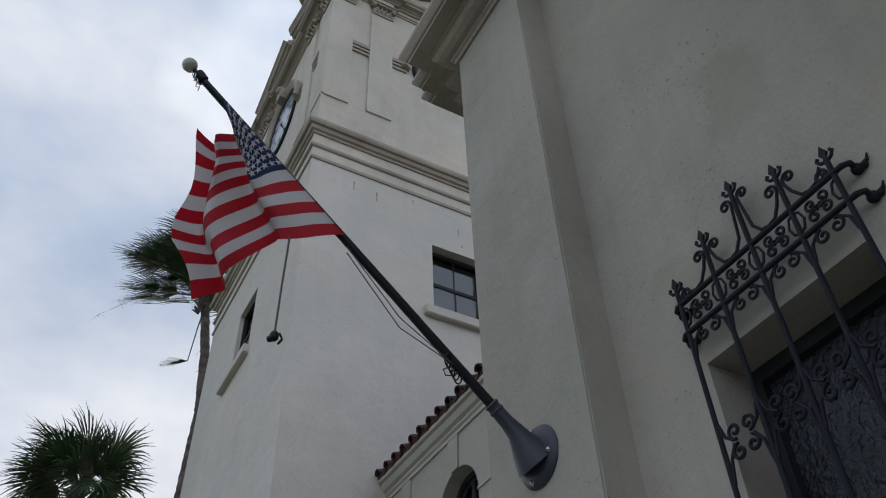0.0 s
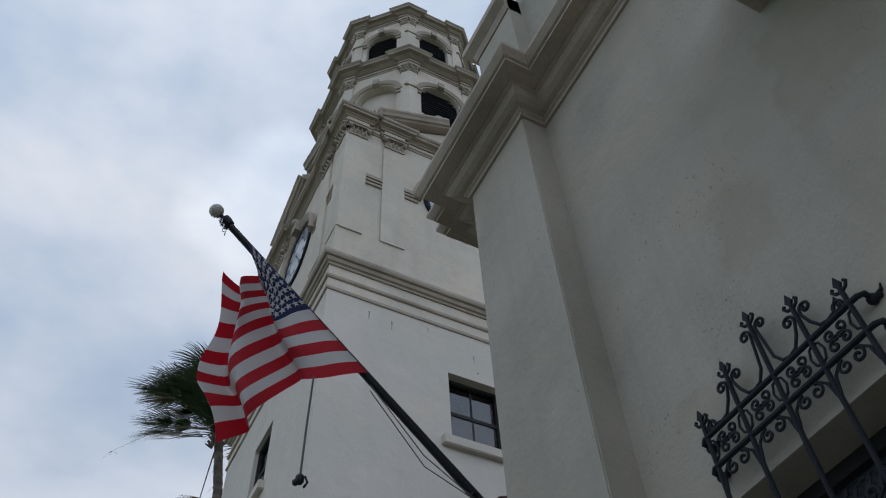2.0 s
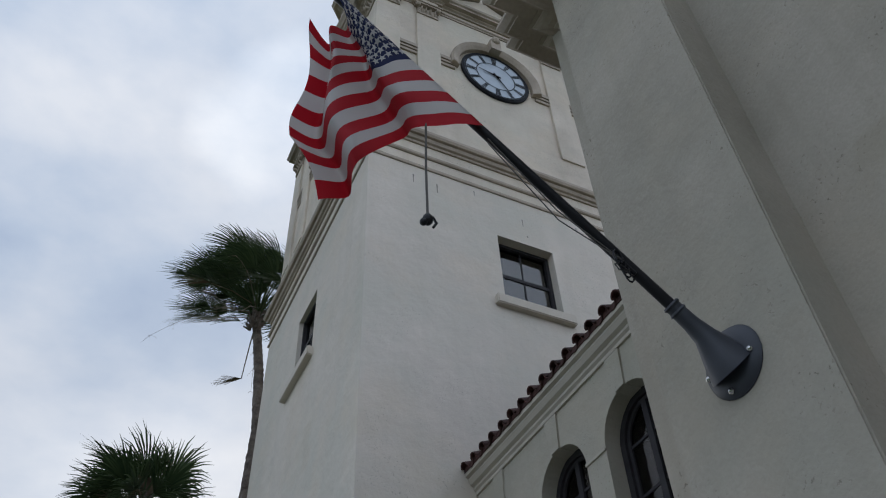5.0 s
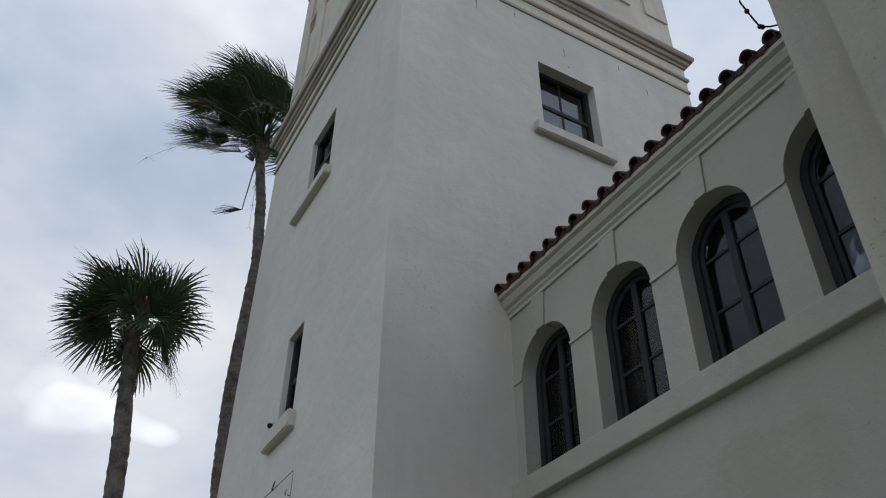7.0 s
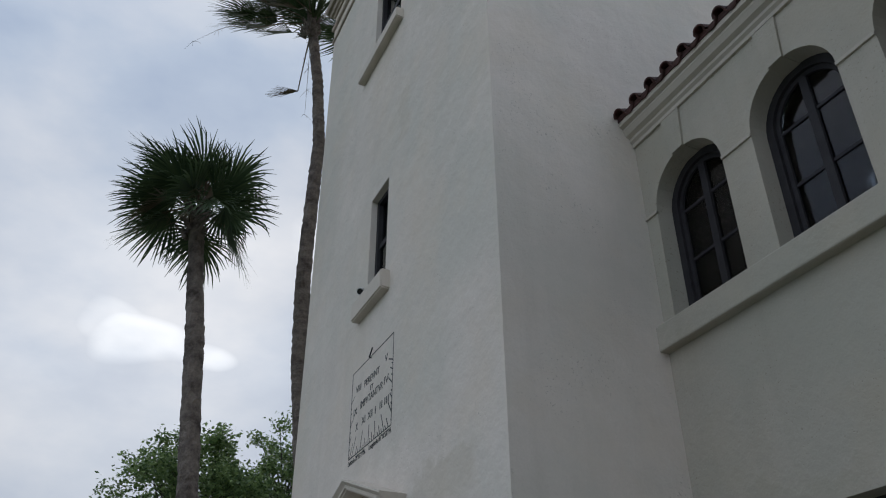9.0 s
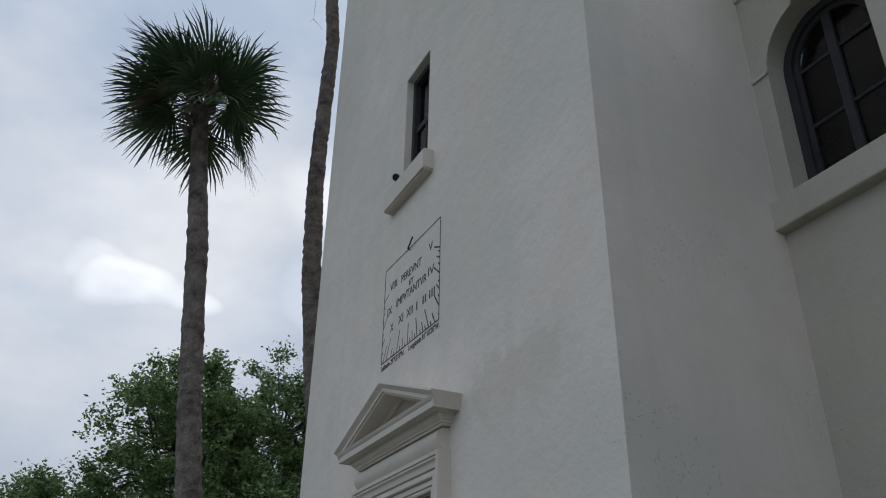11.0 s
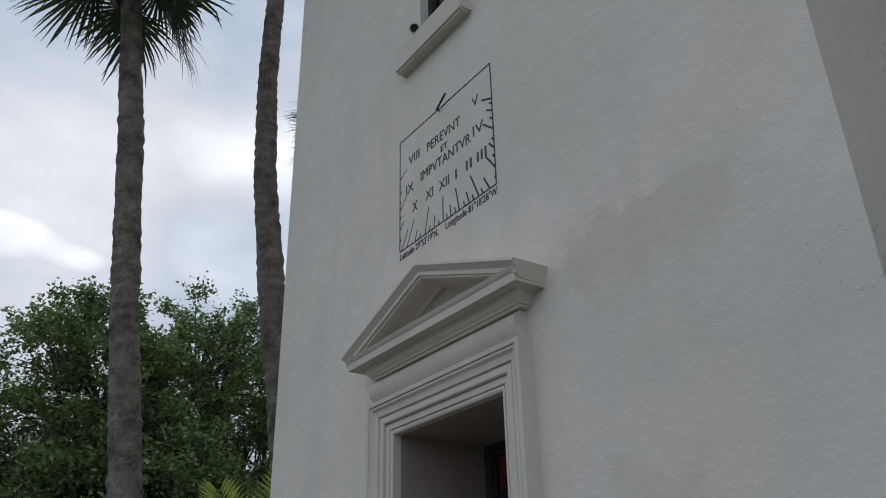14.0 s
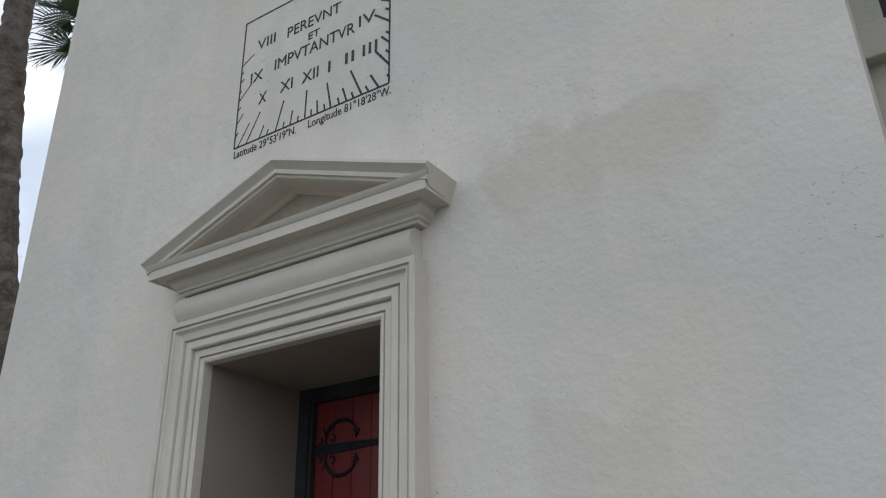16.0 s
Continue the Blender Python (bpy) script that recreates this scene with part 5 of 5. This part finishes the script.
cable = thing("cable", (4.9, 4.6, 8.0), "thin dark cable hanging beside the church wall", "cable")
bm = tube(bmesh.new(), [(4.40, 4.56, 10.2), (4.44, 4.9, 9.3), (4.50, 5.25, 8.55), (4.60, 5.4, 8.15), (4.70, 5.4, 8.0), (4.78, 5.4, 7.90), (4.92, 5.38, 7.97), (5.09, 5.36, 8.10), (5.5, 5.3, 8.0)], 0.009, 6)
part("wire", bm, POLE, cable)
for c in ((4.66, 5.4, 8.05), (4.78, 5.4, 7.90), (4.82, 5.4, 7.92)):
    part("insulator", ball(bmesh.new(), c, 0.025, 8, 6), POLE, cable)

# ---- palms and trees ----
def mesh_of(name, verts, faces, mat, parent, label="", mats=None, indices=None):
    me = bpy.data.meshes.new(name)
    me.from_pydata([tuple(v) for v in verts], [], faces)
    for mt in (mats or [mat]):
        me.materials.append(mt)
    if indices:
        me.polygons.foreach_set("material_index", indices)
    ob = new(name, me)
    if parent:
        ob.parent, ob.matrix_parent_inverse = parent, Matrix.Translation(-parent.location)
    return tagged(ob, label)


def trunk_mesh(pts, radii, rng, n=14):
    """A bent palm trunk with leaf-scar rings and a ragged skin."""
    bm = bmesh.new()
    fine_p, fine_r = [], []
    for (p, q), (r, s) in zip(zip(pts, pts[1:]), zip(radii, radii[1:])):
        k = max(3, int((Vector(q) - Vector(p)).length / 0.09))
        for i in range(k):
            f = i / k
            fine_p.append(Vector(p).lerp(Vector(q), f))
            fine_r.append((r + (s - r) * f) * (1 + (0.026 if i % 2 else -0.016) + rng.uniform(-0.03, 0.03)))
    fine_p.append(Vector(pts[-1]))
    fine_r.append(radii[-1])
    tube(bm, fine_p, fine_r, n)
    for v in bm.verts:
        v.co += Vector((rng.uniform(-1, 1), rng.uniform(-1, 1), rng.uniform(-1, 1))) * 0.013
    return bm


def fan_palm(name_label, pts, radii, seed, petiole, blade, wind, sweep_to, spread, low, fronds, dead, upright=0.45):
    """A palm with costapalmate fans: each frond is a stalk and a folded fan of ribbed segments that part and droop at the tips.
    wind bends the stalks, sweep_to (a way and a share) turns the blades, spread is half the fan's opening in degrees, low the sine of the lowest stalks."""
    rng = random.Random(seed)
    palm = thing("palm_tree", pts[0], name_label, "palm tree", "palms beside the tower")
    part("trunk", trunk_mesh(pts, radii, rng), BARK, palm, smooth=False)
    top = Vector(pts[-1])
    lee, share = Vector(sweep_to[0]).normalized(), sweep_to[1]
    verts, faces, idx = [], [], []

    def ribbon(line, widths, side, mi):
        k = len(verts)
        for p, w in zip(line, widths):
            verts.extend((p - side * w, p + side * w))
        for i in range(len(line) - 1):
            faces.append((k + 2 * i, k + 2 * i + 1, k + 2 * i + 3, k + 2 * i + 2))
            idx.append(mi)
    for f in range(fronds + dead):
        is_dead = f >= fronds
        mi = 1 if is_dead or rng.random() < 0.05 else 0
        az = 2.399963 * f + rng.uniform(-0.35, 0.35)
        el = math.asin(low + (0.99 - low) * ((f + 0.5) / fronds) ** 0.85) if not is_dead else rng.uniform(-1.1, -0.5)
        d = Vector((math.cos(az) * math.cos(el), math.sin(az) * math.cos(el), math.sin(el)))
        d = (d + Vector(wind) * rng.uniform(0.7, 1.2)).normalized()
        side = d.cross(Vector((0, 0, 1)))
        side = (side if side.length > 0.1 else Vector((1, 0, 0))).normalized()
        L = petiole * rng.uniform(0.75, 1.2) * (1.0 - upright * max(0.0, math.sin(el)) ** 2)
        root = top + Vector((math.cos(az) * radii[-1] * 0.7, math.sin(az) * radii[-1] * 0.7, rng.uniform(-0.15, 0.25)))
        sag = Vector((0, 0, -0.16 * L * (1 - d.z)))
        mid, hub = root + d * L * 0.55 + sag * 0.2, root + d * L + sag
        ribbon([root, mid, hub], (0.030, 0.020, 0.015), side, mi)
        ribbon([root, mid, hub], (0.014, 0.012, 0.010), side.cross(d).normalized(), mi)
        axis = ((hub - mid).normalized() * (1 - share) + lee * share + Vector((rng.gauss(0, 0.16), rng.gauss(0, 0.16), rng.gauss(0, 0.16)))).normalized()
        roll = rng.uniform(-0.9, 0.9)
        s2 = axis.cross(Vector((0, 0, 1)))
        s2 = (s2 if s2.length > 0.15 else side).normalized()
        u2 = s2.cross(axis).normalized()
        s2, u2 = s2 * math.cos(roll) + u2 * math.sin(roll), u2 * math.cos(roll) - s2 * math.sin(roll)
        B = blade * rng.uniform(0.82, 1.15) * (0.7 if is_dead else 1.0)
        opening = radians(spread * rng.uniform(0.8, 1.1)) * (0.35 if is_dead else 1.0)
        nb = 34
        cup = rng.uniform(0.15, 0.45)
        for b in range(nb):
            g = (b + 0.5) / nb * 2 - 1
            ang = g * opening
            base = hub + axis * (B * 0.16 * (1 - abs(g)))
            bd = (axis * math.cos(ang) + s2 * math.sin(ang) + u2 * (cup * abs(g) ** 1.5 + (0.03 if b % 2 else -0.03))).normalized()
            bl = B * (1 - 0.30 * g * g) * rng.uniform(0.86, 1.08)
            ws = bd.cross(u2)
            ws = ws.normalized() if ws.length > 0.05 else side
            limp = Vector((0, 0, -1)) * rng.uniform(0.10, 0.42) + lee * (share * rng.uniform(0.3, 0.9)) + Vector((rng.gauss(0, 0.09), rng.gauss(0, 0.09), rng.gauss(0, 0.09)))
            half = base + bd * bl * 0.50
            three = half + (bd + limp * 0.55).normalized() * bl * 0.28
            tip = three + (bd + limp * 1.5).normalized() * bl * 0.26
            gap = min(0.042, 0.5 * bl * 2 * opening / nb * 0.54)
            ribbon([base, half, three, tip], (0.012, gap, gap * 0.68, 0.003), ws, mi)
    mesh_of("crown", verts, faces, None, palm, "wind-blown green fan fronds", [PALM_GREEN, PALM_DEAD], idx)
    boots = bmesh.new()
    for i in range(46):
        az, zz = rng.uniform(0, 2 * math.pi), rng.uniform(-0.75, 0.2)
        d = Vector((math.cos(az), math.sin(az), rng.uniform(0.7, 1.6))).normalized()
        p = top + Vector((math.cos(az) * radii[-1] * 0.9, math.sin(az) * radii[-1] * 0.9, zz))
        tube(boots, [p, p + d * rng.uniform(0.16, 0.34)], [0.055, 0.022], 5)
    tagged(part("leaf_stub", boots, BARK, palm, "ragged dry leaf bases"), kind="stuff")
    stalks = bmesh.new()
    for i in range(5):
        az = rng.uniform(0, 2 * math.pi)
        d = Vector((math.cos(az), math.sin(az), 0.35)).normalized()
        line = [top + d * (0.42 * j) * petiole + Vector((0, 0, -0.045 * j * j)) * petiole for j in range(6)]
        tube(stalks, line, [0.014, 0.012, 0.010, 0.008, 0.006, 0.003], 4)
        for j in range(2, 6):
            for _ in range(4):
                e = line[j] + Vector((rng.gauss(0, 0.16), rng.gauss(0, 0.16), -rng.uniform(0.05, 0.28)))
                tube(stalks, [line[j], line[j].lerp(e, 0.5) + Vector((0, 0, 0.03)), e], [0.005, 0.004, 0.002], 3)
    tagged(part("flower_stalk", stalks, PALM_DEAD, palm, "thin dry fruit stalks"), kind="stuff")
    return palm


fan_palm("tall fan palm with a grey trunk and a ragged green crown",
         [(3.15, 20.49, 0), (2.56, 20.49, 3.76), (2.26, 20.49, 5.8), (2.03, 20.49, 7.75), (1.92, 20.49, 8.84), (1.73, 20.49, 10.13), (1.50, 20.49, 11.92)],
         [0.25, 0.22, 0.20, 0.19, 0.20, 0.17, 0.16], 5, 0.62, 1.16, (-0.22, -0.05, 0.05), ((-0.7, 0, -0.5), 0.18), 88, -0.45, 36, 2, 0.25)
fan_palm("very tall slender fan palm, its crown swept aside by wind",
         [(5.37, 20.44, 0), (4.72, 20.44, 4.88), (4.37, 20.44, 6.88), (4.12, 20.44, 8.79), (4.01, 20.44, 10.79), (4.03, 20.44, 12.79), (4.07, 20.44, 14.7), (3.87, 20.44, 16.71), (3.52, 20.44, 18.85)],
         [0.26, 0.24, 0.22, 0.19, 0.17, 0.16, 0.15, 0.14, 0.13], 8, 1.6, 1.12, (-0.42, 0.0, 0.42), ((-1.0, 0.05, -0.05), 0.74), 62, -0.22, 54, 4, 0.0)
fan_palm("fan palm standing behind the tower", [(8.9, 25.5, 0), (8.7, 25.5, 6), (8.6, 25.5, 14.3)], [0.25, 0.2, 0.16], 12, 1.0, 1.1, (-0.2, 0, 0), ((-1, 0, 0), 0.2), 90, -0.5, 30, 3)


def oak(label, base, height, spread, seed, leaves, foot=0.30):
    """A spreading tree: forking limbs, twigs to every spray of a lumpy dome, and small leaves in sprays along the twigs."""
    rng = random.Random(seed)
    tree = thing("oak_tree", base, label, "tree", "trees behind the palms")
    bx, by, bz = base
    bm = bmesh.new()
    fork = Vector((bx, by, height * 0.26))
    tube(bm, [(bx, by, 0), (bx + 0.1, by, height * 0.13), fork], [0.45, 0.36, 0.30], 10)
    lumps = [(rng.uniform(0, 2 * math.pi), rng.uniform(0.2, 1.2), rng.uniform(-0.16, 0.14)) for _ in range(16)]
    sprays = []
    limbs = []
    for i in range(13):
        az = 2 * math.pi * i / 13 + rng.uniform(-0.25, 0.25)
        el = rng.uniform(0.15, 1.3)
        reach = Vector((math.cos(az) * math.cos(el) * spread * 0.72, math.sin(az) * math.cos(el) * spread * 0.72, math.sin(el) * height * 0.45 + height * 0.06))
        mid = fork + reach * 0.5 + Vector((rng.uniform(-.5, .5), rng.uniform(-.5, .5), rng.uniform(-0.2, 0.6)))
        tube(bm, [fork, mid, fork + reach], [0.17, 0.10, 0.04], 6)
        limbs.extend((mid, fork + reach * 0.75, fork + reach))
    for i in range(340):
        az, el = rng.uniform(0, 2 * math.pi), math.asin(rng.uniform(-0.30, 1.0))
        lump = 1.0 + sum(a * max(0.0, math.cos(az - g) * math.cos(el) * math.cos(e) + math.sin(el) * math.sin(e)) ** 6 for g, e, a in lumps)
        r = rng.uniform(0.45, 1.0) ** 0.6 * lump
        c = Vector((bx + math.cos(az) * math.cos(el) * spread * r, by + math.sin(az) * math.cos(el) * spread * r, height * (foot + 0.16) + math.sin(el) * height * (0.84 - foot) * r))
        near = min(limbs, key=lambda q: (q - c).length_squared)
        a = near.lerp(c, 0.25)
        tube(bm, [near, a.lerp(c, 0.5) + Vector((0, 0, 0.15)), c], [0.035, 0.022, 0.006], 4)
        sprays.append((c, (c - near).normalized(), rng.uniform(0.35, 0.75)))
    part("trunk", bm, OAK_BARK, tree, "dark trunk with spreading limbs")
    verts, faces = [], []
    each = max(20, leaves // len(sprays))
    for c, way, r in sprays:
        for t in range(7):
            tw = (way * 0.8 + Vector((rng.gauss(0, 0.7), rng.gauss(0, 0.7), rng.gauss(0, 0.5)))).normalized()
            ln = r * rng.uniform(0.7, 1.5)
            for j in range(each // 7):
                p = c + tw * ln * rng.random() ** 0.7 + Vector((rng.gauss(0, 1), rng.gauss(0, 1), rng.gauss(0, 0.8))) * (0.10 + 0.05 * r)
                a = (tw * 0.6 + Vector((rng.gauss(0, 1), rng.gauss(0, 1), rng.gauss(0, 0.5)))).normalized()
                b = a.cross(Vector((rng.gauss(0, 0.7), rng.gauss(0, 0.7), 1.0)))
                b = b.normalized() if b.length > 0.05 else Vector((1, 0, 0))
                s = rng.uniform(0.05, 0.095)
                k = len(verts)
                verts.extend((p - a * s, p + b * s * 0.58, p + a * s, p - b * s * 0.58))
                faces.append((k, k + 1, k + 2, k + 3))
    mesh_of("crown", verts, faces, OAK_GREEN, tree, "uneven crown of small dark green leaves")
    return tree


oak("spreading broad-leaved tree with dense dark green crown", (8.3, 35.0, 0), 12.3, 4.2, 21, 74000)
oak("broad-leaved tree with a lower rounded green crown", (4.7, 33.0, 0), 10.9, 3.4, 22, 66000)
oak("broad-leaved tree at the far side of the lawn", (0.6, 34.0, 0), 6.9, 3.0, 23, 42000)
oak("broad-leaved tree partly behind the tower", (12.5, 37.0, 0), 12.0, 4.6, 24, 36000)
oak("smaller broad-leaved tree under the larger ones", (5.6, 31.0, 0), 7.0, 3.0, 25, 42000, 0.36)


def areca(label, base, height, seed, fronds):
    rng = random.Random(seed)
    plant = thing("feather_palm", base, label, "palm plant", "feather palms below the tall palms")
    verts, faces = [], []
    stems = bmesh.new()
    for f in range(fronds):
        az = rng.uniform(0, 2 * math.pi)
        lean = rng.uniform(0.25, 0.95)
        p0 = Vector(base) + Vector((rng.uniform(-.3, .3), rng.uniform(-.3, .3), height * 0.25))
        L = height * rng.uniform(0.75, 1.05)
        pts = []
        for i in range(11):
            t = i / 10
            out = math.sin(t * lean * 1.6) * L * 0.62
            pts.append(p0 + Vector((math.cos(az) * out, math.sin(az) * out, L * (t - 0.55 * lean * t ** 2.6))))
        tube(stems, pts, [0.022 - 0.0018 * i for i in range(11)], 5)
        side = Vector((-math.sin(az), math.cos(az), 0))
        for i in range(26):
            t = 0.2 + 0.8 * i / 26
            k0 = min(9, int(t * 10))
            c = pts[k0].lerp(pts[k0 + 1], t * 10 - k0)
            tan = (pts[k0 + 1] - pts[k0]).normalized()
            for s in (-1, 1):
                d = (side * s * 0.8 + tan * 0.6 + Vector((0, 0, 0.25))).normalized()
                ln = L * 0.22 * math.sin(math.pi * (0.12 + 0.8 * t)) + 0.08
                tip = c + d * ln + Vector((0, 0, -0.12 * ln))
                w = tan * 0.034
                k = len(verts)
                verts.extend((c - w * 0.4, c + d * ln * 0.5 - w, tip, c + d * ln * 0.5 + w))
                faces.append((k, k + 1, k + 2, k + 3))
    part("stems", stems, ARECA_GREEN, plant)
    mesh_of("fronds", verts, faces, ARECA_GREEN, plant, "arching yellow-green feather fronds")
    return plant


areca("yellow-green feather palm clump on the lawn", (3.5, 19.6, 0), 3.15, 31, 14)
areca("green feather palm clump beside the tower", (4.7, 20.4, 0), 3.8, 32, 13)
areca("low yellow-green feather palm clump", (2.6, 20.6, 0), 3.0, 33, 12)

# ---- roof tiles: each its own piece ----
def barrel_mesh(name, r0, r1, length, up, thick=0.016, n=8):
    bm = bmesh.new()
    rows = []
    for x, r in ((0.0, r0), (length, r1)):
        outer = [(x, r * math.cos(math.pi * i / n), up * r * math.sin(math.pi * i / n)) for i in range(n + 1)]
        inner = [(x, (r - thick) * math.cos(math.pi * i / n), up * (r - thick) * math.sin(math.pi * i / n)) for i in range(n, -1, -1)]
        rows.append([bm.verts.new(p) for p in outer + inner])
    k = len(rows[0])
    for j in range(k):
        bm.faces.new((rows[0][j], rows[0][(j + 1) % k], rows[1][(j + 1) % k], rows[1][j]))
    for r in rows:
        for i in range(n):
            bm.faces.new((r[i], r[i + 1], r[k - 2 - i], r[k - 1 - i]))
    bmesh.ops.recalc_face_normals(bm, faces=bm.faces)
    me = bpy.data.meshes.new(name)
    bm.to_mesh(me)
    bm.free()
    me.materials.append(TILE)
    return me


cover, pan = barrel_mesh("tile", 0.088, 0.075, 0.46, 1), barrel_mesh("pan_tile", 0.10, 0.115, 0.46, -1)
STEP = 0.297
ang = math.degrees(math.atan(slope))
rng = random.Random(5)
for row in range(7):
    x, z = AX - 0.25 + row * 0.36 * math.cos(radians(ang)), 8.235 + row * 0.36 * math.sin(radians(ang))
    for i in range(22):
        y = 10.66 - i * STEP
        for me, dy, dz in ((cover, 0.0, 0.045), (pan, STEP / 2, 0.07)):
            if y - dy < WY0 + 0.1:
                continue
            ob = new("tile", me)
            ob.parent, ob.matrix_parent_inverse = wing, Matrix.Translation(-wing.location)
            ob.matrix_basis = pose(x + rng.uniform(-.012, .012), y - dy + rng.uniform(-.008, .008), z + dz, rng.uniform(-2, 2), -ang + rng.uniform(-1, 1), rng.uniform(-1.5, 1.5))
